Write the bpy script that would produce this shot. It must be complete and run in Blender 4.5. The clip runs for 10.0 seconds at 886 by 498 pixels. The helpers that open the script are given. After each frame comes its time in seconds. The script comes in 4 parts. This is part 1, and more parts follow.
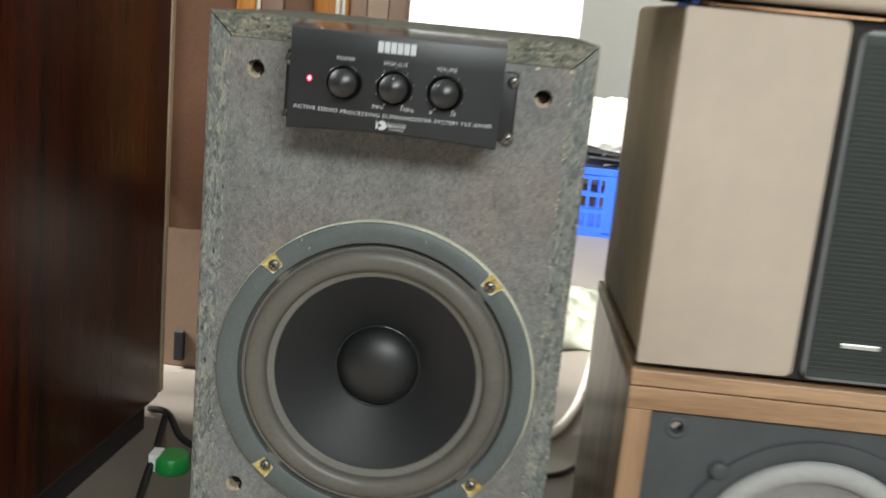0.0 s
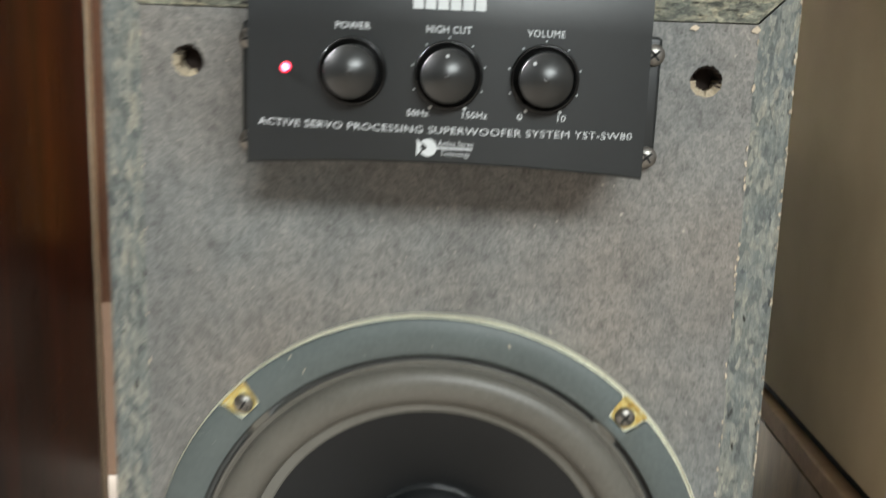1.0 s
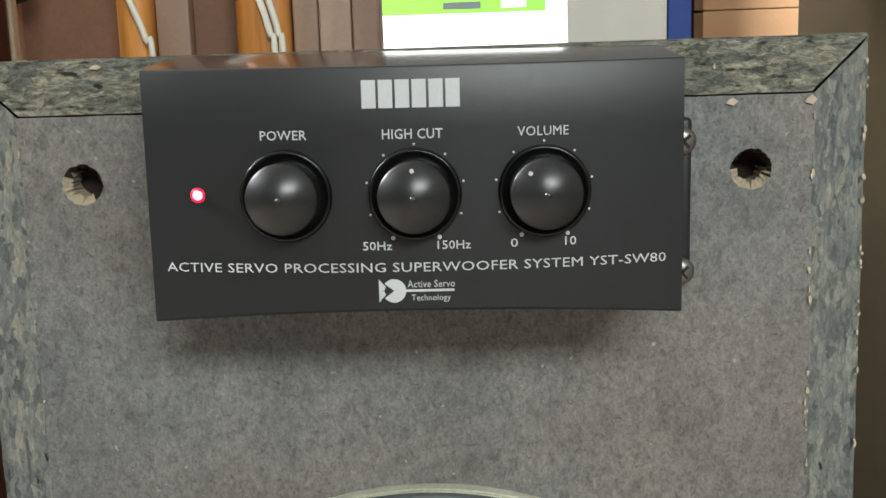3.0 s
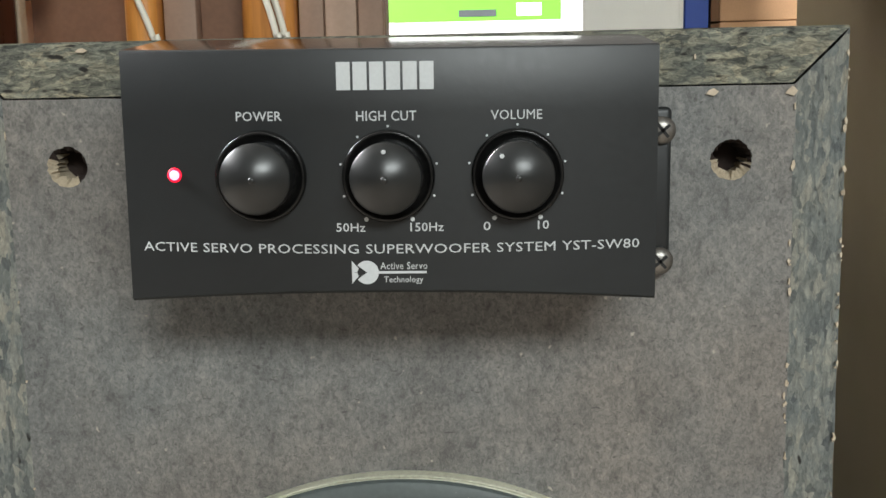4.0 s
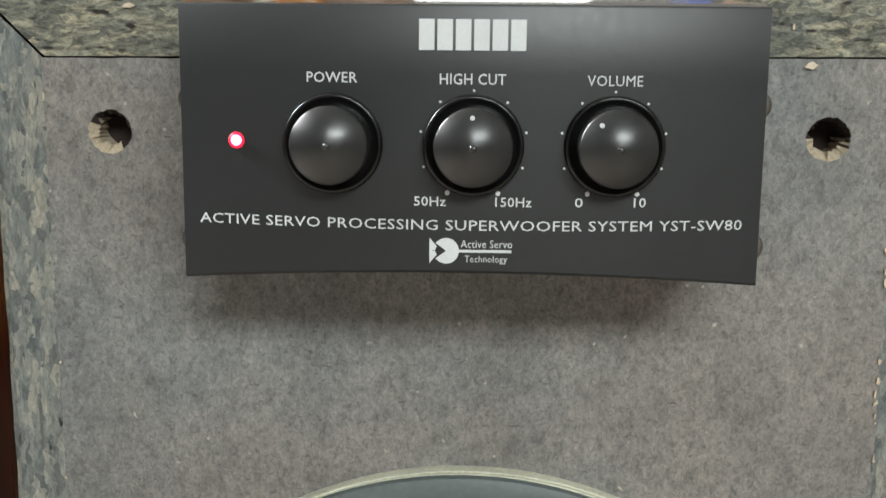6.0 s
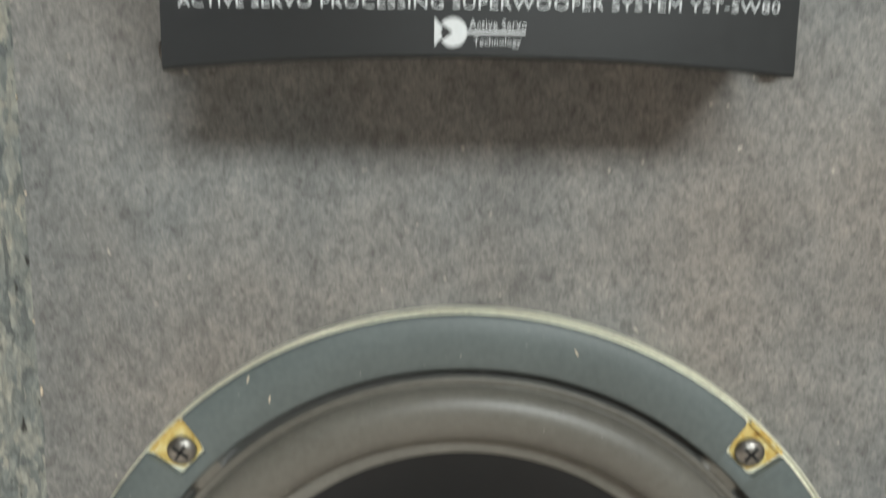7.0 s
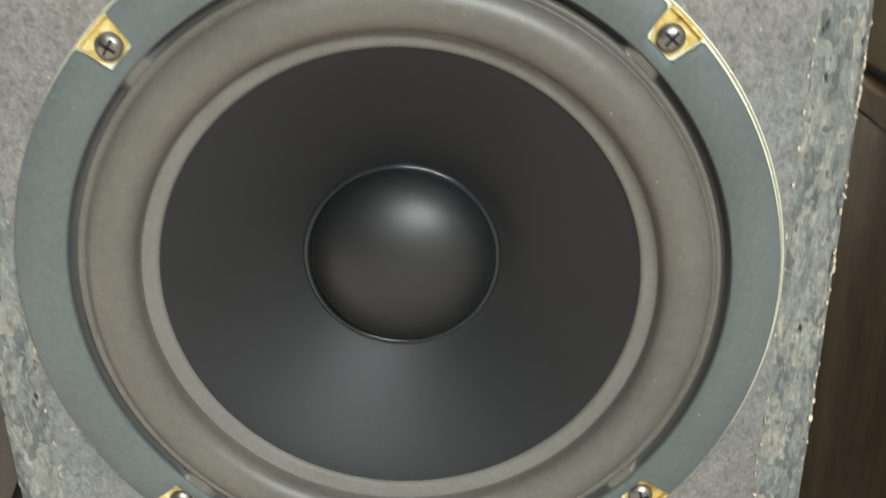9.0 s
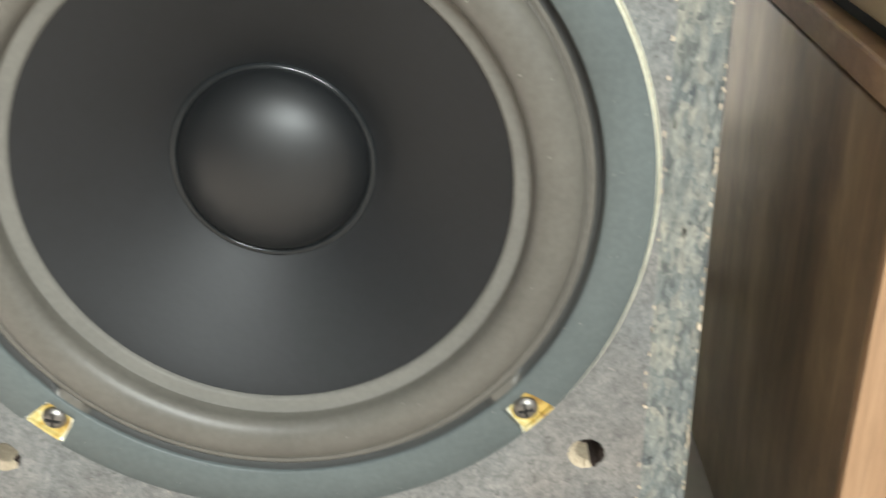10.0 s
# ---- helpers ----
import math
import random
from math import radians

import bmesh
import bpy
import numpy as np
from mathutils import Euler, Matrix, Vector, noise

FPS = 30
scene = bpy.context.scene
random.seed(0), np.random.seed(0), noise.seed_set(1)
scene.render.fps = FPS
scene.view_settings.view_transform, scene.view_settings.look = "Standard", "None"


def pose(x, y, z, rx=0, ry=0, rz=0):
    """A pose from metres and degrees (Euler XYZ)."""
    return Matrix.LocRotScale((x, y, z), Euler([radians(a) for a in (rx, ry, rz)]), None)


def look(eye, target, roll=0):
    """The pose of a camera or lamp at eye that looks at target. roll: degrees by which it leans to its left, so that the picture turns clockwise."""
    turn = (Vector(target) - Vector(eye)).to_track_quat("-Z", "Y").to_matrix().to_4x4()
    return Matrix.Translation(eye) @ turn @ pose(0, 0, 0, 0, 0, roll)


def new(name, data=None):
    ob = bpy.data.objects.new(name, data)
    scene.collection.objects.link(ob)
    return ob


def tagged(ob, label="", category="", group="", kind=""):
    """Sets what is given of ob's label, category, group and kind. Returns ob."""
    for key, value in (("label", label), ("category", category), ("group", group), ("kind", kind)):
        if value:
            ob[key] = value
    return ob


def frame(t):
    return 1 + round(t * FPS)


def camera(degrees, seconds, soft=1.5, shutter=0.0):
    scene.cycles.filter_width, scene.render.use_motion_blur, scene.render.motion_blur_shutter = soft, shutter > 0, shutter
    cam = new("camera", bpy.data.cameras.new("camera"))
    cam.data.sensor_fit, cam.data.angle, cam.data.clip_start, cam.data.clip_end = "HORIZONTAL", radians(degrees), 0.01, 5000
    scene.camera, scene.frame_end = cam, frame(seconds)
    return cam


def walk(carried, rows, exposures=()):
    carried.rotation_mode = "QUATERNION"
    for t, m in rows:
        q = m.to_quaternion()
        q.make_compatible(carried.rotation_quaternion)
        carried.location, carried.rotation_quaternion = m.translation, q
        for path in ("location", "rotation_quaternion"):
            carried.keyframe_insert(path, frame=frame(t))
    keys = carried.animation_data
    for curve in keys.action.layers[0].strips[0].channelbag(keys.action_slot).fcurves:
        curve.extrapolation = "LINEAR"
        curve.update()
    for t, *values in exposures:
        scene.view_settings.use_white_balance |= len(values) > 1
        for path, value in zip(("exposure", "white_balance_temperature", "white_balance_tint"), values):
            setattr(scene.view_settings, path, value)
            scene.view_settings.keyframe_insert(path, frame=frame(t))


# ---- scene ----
cam = camera(46.0, 10.0, shutter=0.5)
PATH = [
    (0, (0.074, -0.767, 0.419), (-0.003, 1.18, -0.031), 5.5),
    (0.5, (0.071, -0.575, 0.368), (-0.1, 1.371, -0.057), 4.2),
    (1, (0.011, -0.432, 0.379), (-0.033, 1.523, -0.036), 1.9),
    (1.5, (0.008, -0.364, 0.397), (0.078, 1.594, -0.005), 0.3),
    (2, (0.032, -0.336, 0.388), (0.09, 1.633, 0.043), -1.1),
    (2.5, (0.011, -0.329, 0.396), (-0.002, 1.642, 0.057), -2.1),
    (4, (0.027, -0.332, 0.386), (-0.047, 1.642, 0.076), -1.2),
    (4.5, (0.015, -0.329, 0.392), (-0.061, 1.642, 0.064), -0.2),
    (5, (0.007, -0.322, 0.381), (-0.054, 1.65, 0.049), 0.4),
    (5.2, (0.004, -0.319, 0.384), (-0.048, 1.651, 0.044), 0.5),
    (6.5, (0.002, -0.302, 0.364), (-0.063, 1.67, 0.04), -0.1),
    (7, (-0.003, -0.291, 0.335), (-0.03, 1.669, -0.063), 0.2),
    (7.5, (-0.01, -0.283, 0.319), (0.024, 1.637, -0.238), 1.4),
    (8, (-0.009, -0.305, 0.288), (0.022, 1.624, -0.24), 2.0),
    (8.5, (-0.013, -0.321, 0.299), (0.043, 1.555, -0.394), 1.4),
    (9, (0.022, -0.309, 0.286), (-0.022, 1.517, -0.528), -0.9),
    (9.5, (0.045, -0.305, 0.273), (-0.083, 1.503, -0.572), -2.2),
    (10, (0.067, -0.298, 0.269), (0.004, 1.475, -0.655), -1.7),
]
EXPOSURES = [(0.0, -0.2), (0.5, -0.35), (1.0, 0.1), (1.5, -0.2), (2.0, -0.5), (2.5, -0.32), (4.0, -0.35), (4.5, -0.36), (5.0, -0.2), (6.5, -0.05), (7.0, 0.05), (8.0, 0.18), (9.0, 0.52), (10.0, 0.80)]
walk(cam, [(t, look(eye, target, roll)) for t, eye, target, roll in PATH], EXPOSURES)

# ---------------------------------------------------------------- light
world = bpy.data.worlds.new("sky")
world.use_nodes = True
scene.world = world
wn = world.node_tree.nodes
sky = wn.new("ShaderNodeTexSky")
sky.sky_type, sky.sun_disc = "NISHITA", False
sky.sun_elevation, sky.sun_rotation = radians(59), radians(157)
wn["Background"].inputs["Strength"].default_value = 0.12
world.node_tree.links.new(sky.outputs["Color"], wn["Background"].inputs["Color"])

sun_lamp = bpy.data.lights.new("sun", "SUN")
sun_lamp.energy, sun_lamp.angle, sun_lamp.color = 0.5, radians(12), (1.0, 0.95, 0.88)
sun = new("sun", sun_lamp)
sun.matrix_world = look((1.6, -3.8, 7.0), (0, 0, 0))


def window_light(name, eye, target, w, h, watts, colour):
    lamp = bpy.data.lights.new(name, "AREA")
    lamp.shape, lamp.size, lamp.size_y, lamp.energy, lamp.color = "RECTANGLE", w, h, watts, colour
    ob = new(name, lamp)
    ob.matrix_world = look(eye, target)
    return ob


window_light("window_light_front", (0.75, -2.44, 1.68), (0.60, -0.6, 1.20), 1.5, 0.46, 98, (0.92, 0.985, 0.97))
# unseen lamp, added to brighten the background and the gaps
window_light("back_fill_light", (-1.94, 0.32, 1.75), (0.0, 0.32, 1.75), 0.60, 1.0, 780, (0.97, 0.99, 1.0))


# ---------------------------------------------------------------- materials
def nodes_of(name, rough=0.6, metal=0.0):
    m = bpy.data.materials.new(name)
    m.use_nodes = True
    nt = m.node_tree
    b = nt.nodes["Principled BSDF"]
    b.inputs["Roughness"].default_value, b.inputs["Metallic"].default_value = rough, metal
    b.inputs["Specular IOR Level"].default_value = 0.4
    return m, nt, b


def coords(nt, scale=(1, 1, 1), turn=(0, 0, 0)):
    tc, mp = nt.nodes.new("ShaderNodeTexCoord"), nt.nodes.new("ShaderNodeMapping")
    mp.inputs["Scale"].default_value = scale
    mp.inputs["Rotation"].default_value = [radians(a) for a in turn]
    nt.links.new(tc.outputs["Object"], mp.inputs["Vector"])
    return mp.outputs["Vector"]


def noise_tex(nt, vec, scale, detail=4, rough=0.55, distort=0.0):
    n = nt.nodes.new("ShaderNodeTexNoise")
    n.inputs["Scale"].default_value, n.inputs["Detail"].default_value = scale, detail
    n.inputs["Roughness"].default_value, n.inputs["Distortion"].default_value = rough, distort
    nt.links.new(vec, n.inputs["Vector"])
    return n.outputs["Fac"]


def ramp(nt, fac, stops):
    r = nt.nodes.new("ShaderNodeValToRGB")
    els = r.color_ramp.elements
    while len(els) < len(stops):
        els.new(0.5)
    for e, (p, c) in zip(els, stops):
        e.position, e.color = p, (*c, 1)
    nt.links.new(fac, r.inputs["Fac"])
    return r.outputs["Color"]


def mix(nt, a, b, fac, kind="MIX"):
    m = nt.nodes.new("ShaderNodeMix")
    m.data_type, m.blend_type = "RGBA", kind
    for sock, v in ((m.inputs["Factor"], fac), (m.inputs["A"], a), (m.inputs["B"], b)):
        if isinstance(v, (int, float)):
            sock.default_value = v
        elif isinstance(v, tuple):
            sock.default_value = (*v, 1)
        else:
            nt.links.new(v, sock)
    return m.outputs["Result"]


def bump(nt, b, height, strength=0.3, dist=0.001):
    n = nt.nodes.new("ShaderNodeBump")
    n.inputs["Strength"].default_value, n.inputs["Distance"].default_value = strength, dist
    nt.links.new(height, n.inputs["Height"])
    nt.links.new(n.outputs["Normal"], b.inputs["Normal"])


def spread(nt, fac, lo, hi):
    r = nt.nodes.new("ShaderNodeMapRange")
    r.inputs["To Min"].default_value, r.inputs["To Max"].default_value = lo, hi
    nt.links.new(fac, r.inputs["Value"])
    return r.outputs["Result"]


def plain(name, colour, rough=0.5, metal=0.0, wear=0.12, scale=60, bumpy=0.0, coat=0.0, dust=0, shine=0.4):
    """A plain surface with slight mottling at two scales."""
    m, nt, b = nodes_of(name, rough, metal)
    b.inputs["Specular IOR Level"].default_value = shine
    v = coords(nt)
    big, fine = noise_tex(nt, v, scale * 0.15, 3), noise_tex(nt, v, scale * 4, 4)
    dark, light = tuple(c * (1 - wear) for c in colour), tuple(min(1, c * (1 + wear)) for c in colour)
    c = mix(nt, ramp(nt, big, [(0.35, dark), (0.65, light)]), ramp(nt, fine, [(0.35, dark), (0.65, light)]), 0.45)
    nt.links.new(c, b.inputs["Base Color"])
    nt.links.new(spread(nt, fine, max(0.02, rough - 0.06), min(1, rough + 0.06)), b.inputs["Roughness"])
    if dust:
        v2 = noise_tex(nt, v, dust, 1, 0.4)
        c = mix(nt, c, (0.35, 0.34, 0.31), ramp(nt, v2, [(0.800, (0, 0, 0)), (0.83, (1, 1, 1))]))
        nt.links.new(c, b.inputs["Base Color"])
    if bumpy:
        bump(nt, b, fine, bumpy, 0.0006)
    if coat:
        b.inputs["Coat Weight"].default_value, b.inputs["Coat Roughness"].default_value = coat, 0.12
    return m


def fibreboard():
    m, nt, b = nodes_of("painted_fibreboard", 0.62)
    v = coords(nt)
    fibre = coords(nt, (1.0, 1.0, 0.75), (0, 24, 0))
    blotch = noise_tex(nt, v, 22, 4, 0.6)
    mid = noise_tex(nt, fibre, 250, 4, 0.65, 0.6)
    fine = noise_tex(nt, fibre, 820, 4, 0.75, 0.8)
    base = ramp(nt, blotch, [(0.3, (0.138, 0.134, 0.130)), (0.7, (0.200, 0.193, 0.184))])
    tint = noise_tex(nt, v, 9, 3, 0.5)
    base = mix(nt, base, ramp(nt, tint, [(0.35, (0.88, 0.98, 1.04)), (0.65, (1.06, 1.0, 0.95))]), 0.8, "MULTIPLY")
    spots = noise_tex(nt, v, 55, 3, 0.6)
    base = mix(nt, base, ramp(nt, spots, [(0.30, (0.74, 0.74, 0.74)), (0.48, (1.0, 1.0, 1.0)), (0.72, (1.18, 1.16, 1.14))]), 0.55, "MULTIPLY")
    c = mix(nt, base, ramp(nt, mid, [(0.28, (0.42, 0.41, 0.39)), (0.5, (0.93, 0.93, 0.92)), (0.75, (1.40, 1.35, 1.27))]), 0.62, "MULTIPLY")
    c = mix(nt, c, ramp(nt, fine, [(0.34, (0.36, 0.36, 0.36)), (0.5, (0.98, 0.98, 0.98)), (0.66, (1.55, 1.51, 1.45))]), 0.55, "MULTIPLY")
    pits = noise_tex(nt, coords(nt, (0.6, 1.0, 1.0), (0, 24, 0)), 520, 3, 0.6, 0.5)
    c = mix(nt, c, (0.050, 0.049, 0.045), ramp(nt, pits, [(0.29, (0.7, 0.7, 0.7)), (0.37, (0, 0, 0))]))
    specks = noise_tex(nt, v, 260, 2, 0.5)
    c = mix(nt, c, (0.36, 0.33, 0.28), ramp(nt, specks, [(0.70, (0, 0, 0)), (0.76, (1, 1, 1))]))
    nt.links.new(c, b.inputs["Base Color"])
    nt.links.new(spread(nt, blotch, 0.5, 0.72), b.inputs["Roughness"])
    bump(nt, b, mix(nt, mid, fine, 0.5), 0.6, 0.0006)
    return m


def chipboard(name, stretch, tint, relief, turn=(0, 0, 0)):
    """The raw edge of particle board: long flakes along the board, grey-green dirt, torn light ones."""
    m, nt, b = nodes_of(name, 0.8)
    v = coords(nt, stretch, turn)
    warp = noise_tex(nt, coords(nt), 130, 3)
    add = nt.nodes.new("ShaderNodeVectorMath")
    add.operation = "MULTIPLY_ADD"
    nt.links.new(v, add.inputs[0])
    add.inputs[1].default_value = (1, 1, 1)
    sc = nt.nodes.new("ShaderNodeVectorMath")
    sc.operation = "SCALE"
    sc.inputs["Scale"].default_value = 0.007
    nt.links.new(warp, sc.inputs[0])
    nt.links.new(sc.outputs[0], add.inputs[2])
    vor = nt.nodes.new("ShaderNodeTexVoronoi")
    vor.inputs["Scale"].default_value, vor.inputs["Randomness"].default_value = 470, 1.0
    nt.links.new(add.outputs[0], vor.inputs["Vector"])
    flake = nt.nodes.new("ShaderNodeSeparateColor")
    nt.links.new(vor.outputs["Color"], flake.inputs["Color"])
    c = ramp(nt, flake.outputs["Red"], [(0.0, (0.10, 0.105, 0.106)), (0.3, (0.155, 0.163, 0.160)), (0.6, (0.200, 0.203, 0.192)), (0.88, (0.235, 0.229, 0.208)), (1.0, (0.27, 0.255, 0.225))])
    c = mix(nt, c, tint, 1.0, "MULTIPLY")
    grime = noise_tex(nt, coords(nt), 45, 4, 0.6)
    c = mix(nt, c, ramp(nt, grime, [(0.35, (0.76, 0.80, 0.83)), (0.65, (1.08, 1.05, 0.98))]), 0.8, "MULTIPLY")
    fine = noise_tex(nt, v, 560, 5, 0.8, 0.9)
    c = mix(nt, c, ramp(nt, fine, [(0.33, (0.12, 0.125, 0.13)), (0.5, (0.92, 0.92, 0.90)), (0.66, (2.0, 1.94, 1.78))]), relief, "MULTIPLY")
    pits = noise_tex(nt, v, 340, 2, 0.5)
    c = mix(nt, c, (0.018, 0.016, 0.014), ramp(nt, pits, [(0.22 + 0.09 * relief, (1, 1, 1)), (0.30 + 0.085 * relief, (0, 0, 0))]))
    nt.links.new(c, b.inputs["Base Color"])
    h = mix(nt, flake.outputs["Green"], fine, 0.5)
    bump(nt, b, h, 1.0, 0.0016)
    return m


def veneer(name, dark, light, rough, stretch, coat=0.0, ringed=1.0, blotch=0.0, shine=0.4):
    m, nt, b = nodes_of(name, rough)
    b.inputs["Specular IOR Level"].default_value = shine
    v = coords(nt, stretch)
    grain = noise_tex(nt, v, 26, 6, 0.6, 0.4)
    pores = noise_tex(nt, v, 210, 4, 0.7)
    broad = noise_tex(nt, v, 6, 3, 0.5)
    c = ramp(nt, grain, [(0.28, dark), (0.72, light)])
    c = mix(nt, c, ramp(nt, pores, [(0.3, (0.6, 0.57, 0.55)), (0.6, (1.1, 1.1, 1.1))]), 0.55 * ringed, "MULTIPLY")
    c = mix(nt, c, ramp(nt, broad, [(0.35, (0.7, 0.68, 0.66)), (0.65, (1.2, 1.2, 1.2))]), 0.6, "MULTIPLY")
    if blotch:
        worn = noise_tex(nt, coords(nt, (1, 1, 0.55)), 34, 5, 0.65, 0.5)
        c = mix(nt, c, ramp(nt, worn, [(0.3, (0.55, 0.52, 0.48)), (0.5, (0.95, 0.94, 0.92)), (0.7, (1.35, 1.36, 1.36))]), blotch, "MULTIPLY")
    nt.links.new(c, b.inputs["Base Color"])
    nt.links.new(spread(nt, pores, rough - 0.05, rough + 0.12), b.inputs["Roughness"])
    bump(nt, b, pores, 0.12, 0.0004)
    b.inputs["Coat Weight"].default_value, b.inputs["Coat Roughness"].default_value = coat, 0.18
    return m


def glow(name, colour, strength):
    m = bpy.data.materials.new(name)
    m.use_nodes = True
    nt = m.node_tree
    b = nt.nodes["Principled BSDF"]
    b.inputs["Base Color"].default_value = (*colour, 1)
    b.inputs["Emission Color"].default_value = (*colour, 1)
    b.inputs["Emission Strength"].default_value = strength
    return m


def cloth(name, colour, scale=900):
    m, nt, b = nodes_of(name, 0.9)
    v = coords(nt)
    w1, w2 = nt.nodes.new("ShaderNodeTexWave"), nt.nodes.new("ShaderNodeTexWave")
    for w, d in ((w1, "Y"), (w2, "Z")):
        w.bands_direction = d
        w.inputs["Scale"].default_value, w.inputs["Distortion"].default_value = scale, 0.6
        nt.links.new(v, w.inputs["Vector"])
    weave = mix(nt, w1.outputs["Color"], w2.outputs["Color"], 0.5)
    fade = noise_tex(nt, v, 9, 4)
    c = ramp(nt, fade, [(0.3, tuple(x * 0.86 for x in colour)), (0.7, tuple(min(1, x * 1.1) for x in colour))])
    c = mix(nt, c, weave, 0.12, "MULTIPLY")
    nt.links.new(c, b.inputs["Base Color"])
    bump(nt, b, weave, 0.25, 0.0003)
    return m


M_FIBRE = fibreboard()
M_CHIP_V = chipboard("chipboard_edge_upright", (1.0, 1.0, 0.34), (1.02, 1.05, 1.05), 0.44)
M_CHIP_H = chipboard("chipboard_edge_level", (0.34, 1.0, 1.0), (1.0, 0.98, 0.86), 0.92)
M_BARE = plain("torn_bare_wood", (0.36, 0.30, 0.215), 0.9, wear=0.35, scale=200, bumpy=0.6)
# near-black brown: the shade inside the holes is put into the colour
M_HOLE_SHADE = plain("shaded_brown_hole", (0.020, 0.012, 0.009), 0.9, wear=0.3, scale=200)
M_FLAKE = plain("pale_wood_flake", (0.50, 0.42, 0.32), 0.9, wear=0.25, scale=200)
M_PLASTIC = plain("black_satin_plastic", (0.0072, 0.0088, 0.0096), 0.44, wear=0.2, scale=120, bumpy=0.05, shine=0.55)
M_PLASTIC_TOP = plain("polished_black_plastic", (0.010, 0.011, 0.011), 0.13, wear=0.15, scale=90, shine=0.6)
M_KNOB = plain("black_gloss_plastic", (0.0080, 0.0088, 0.0088), 0.34, shine=0.6, wear=0.15, scale=90)
# black bezel plastic, near-black to paint the depth of an uncut recess
M_WELL = plain("black_shade_plastic", (0.004, 0.004, 0.004), 0.22, wear=0.1)
M_INK = plain("white_ink", (0.50, 0.52, 0.53), 0.6, wear=0.08, scale=300)
M_LED = glow("red_led", (1.0, 0.22, 0.34), 4.0)
M_LED_EDGE = glow("red_led_edge", (1.0, 0.004, 0.035), 1.6)
M_GOLD = plain("yellow_zinc_steel", (0.88, 0.84, 0.66), 0.30, 0.45, wear=0.22, scale=160)


def zinc():
    """Yellow-passivated zinc, rubbed pale and rusting in places."""
    m, nt, b = nodes_of("yellowed_zinc_lug", 0.48, 0.3)
    v = coords(nt)
    c = ramp(nt, noise_tex(nt, v, 170, 4, 0.6, 0.8), [(0.28, (0.16, 0.07, 0.025)), (0.42, (0.50, 0.34, 0.09)), (0.56, (0.60, 0.50, 0.20)), (0.72, (0.72, 0.66, 0.45))])
    nt.links.new(c, b.inputs["Base Color"])
    bump(nt, b, noise_tex(nt, v, 800, 3), 0.25, 0.0004)
    return m


M_LUG = zinc()
M_GASKET = plain("dark_grey_gasket", (0.083, 0.098, 0.097), 0.50, wear=0.16, scale=120, bumpy=0.15, dust=820)
M_RUBBER = plain("brown_grey_rubber", (0.098, 0.092, 0.079), 0.42, wear=0.18, scale=110, bumpy=0.12, dust=760)
M_BAND = plain("dusty_rubber_lip", (0.130, 0.125, 0.110), 0.65, wear=0.14, scale=130, bumpy=0.15)
M_GROOVE = plain("dark_groove", (0.060, 0.060, 0.057), 0.6)
M_CONE = plain("black_paper_cone", (0.0085, 0.0094, 0.0104), 0.54, shine=0.34, wear=0.25, scale=80, bumpy=0.12)
M_CAP = plain("black_dust_cap", (0.0085, 0.0094, 0.0102), 0.46, shine=0.5, wear=0.12, scale=110)
M_GLUE = plain("glossy_glue", (0.012, 0.014, 0.015), 0.2, wear=0.1)
M_SCREW = plain("dulled_screw_steel", (0.19, 0.18, 0.165), 0.38, 0.9, wear=0.3, scale=300)
M_SCREW_SLOT = plain("screw_recess", (0.012, 0.012, 0.012), 0.7)
M_MAHOG = veneer("red_brown_gloss_veneer", (0.0035, 0.0009, 0.0005), (0.056, 0.0088, 0.0020), 0.26, (1.6, 1.6, 0.06), blotch=0.5, shine=0.16)
M_PALE_EDGE = plain("pale_board_edge", (0.34, 0.25, 0.17), 0.6, wear=0.2)
M_BEIGE = plain("beige_cloth_grille", (0.43, 0.36, 0.295), 0.9, wear=0.05, scale=220, bumpy=0.25)
M_BEIGE_SIDE = cloth("brown_vinyl_side", (0.47, 0.37, 0.24))
M_BLACK = plain("matt_black", (0.012, 0.010, 0.010), 0.7)
M_GRILLE = plain("dark_grey_grille", (0.032, 0.038, 0.036), 0.5, wear=0.1)
M_GRILLE_EDGE = plain("grey_grille_border", (0.16, 0.165, 0.168), 0.45, wear=0.1)
M_SILVER = plain("silver_badge", (0.62, 0.62, 0.60), 0.35, 0.6)
M_OAK = veneer("tan_veneer", (0.24, 0.135, 0.070), (0.44, 0.28, 0.165), 0.5, (0.10, 1.0, 1.2))
M_OAK_V = veneer("tan_veneer_upright", (0.24, 0.135, 0.070), (0.44, 0.28, 0.165), 0.5, (1.2, 1.0, 0.10))
M_WALNUT = veneer("brown_veneer_side", (0.125, 0.076, 0.040), (0.33, 0.22, 0.122), 0.34, (1.0, 1.5, 0.12), coat=0.35, blotch=0.8)
M_BAFFLE2 = plain("dark_grey_baffle", (0.055, 0.062, 0.066), 0.55, wear=0.15, scale=160, bumpy=0.15)
M_GREYCONE = plain("pale_grey_surround", (0.33, 0.33, 0.32), 0.6, wear=0.1)
M_FLOOR = plain("worn_beige_floor", (0.17, 0.145, 0.118), 0.55, wear=0.10, scale=40, bumpy=0.1)
# set dark so that the unseen walls and ceiling bounce little light
M_WALL = plain("low_bounce_plaster", (0.105, 0.098, 0.088), 0.85, wear=0.05, scale=30, bumpy=0.1)
M_WHITE = plain("cream_enamel", (0.82, 0.80, 0.72), 0.35, wear=0.03)
M_CARD_WHITE = plain("white_printed_card", (0.86, 0.86, 0.84), 0.5, wear=0.03)
M_GREEN_INK = plain("green_print", (0.13, 0.42, 0.03), 0.5, wear=0.06)
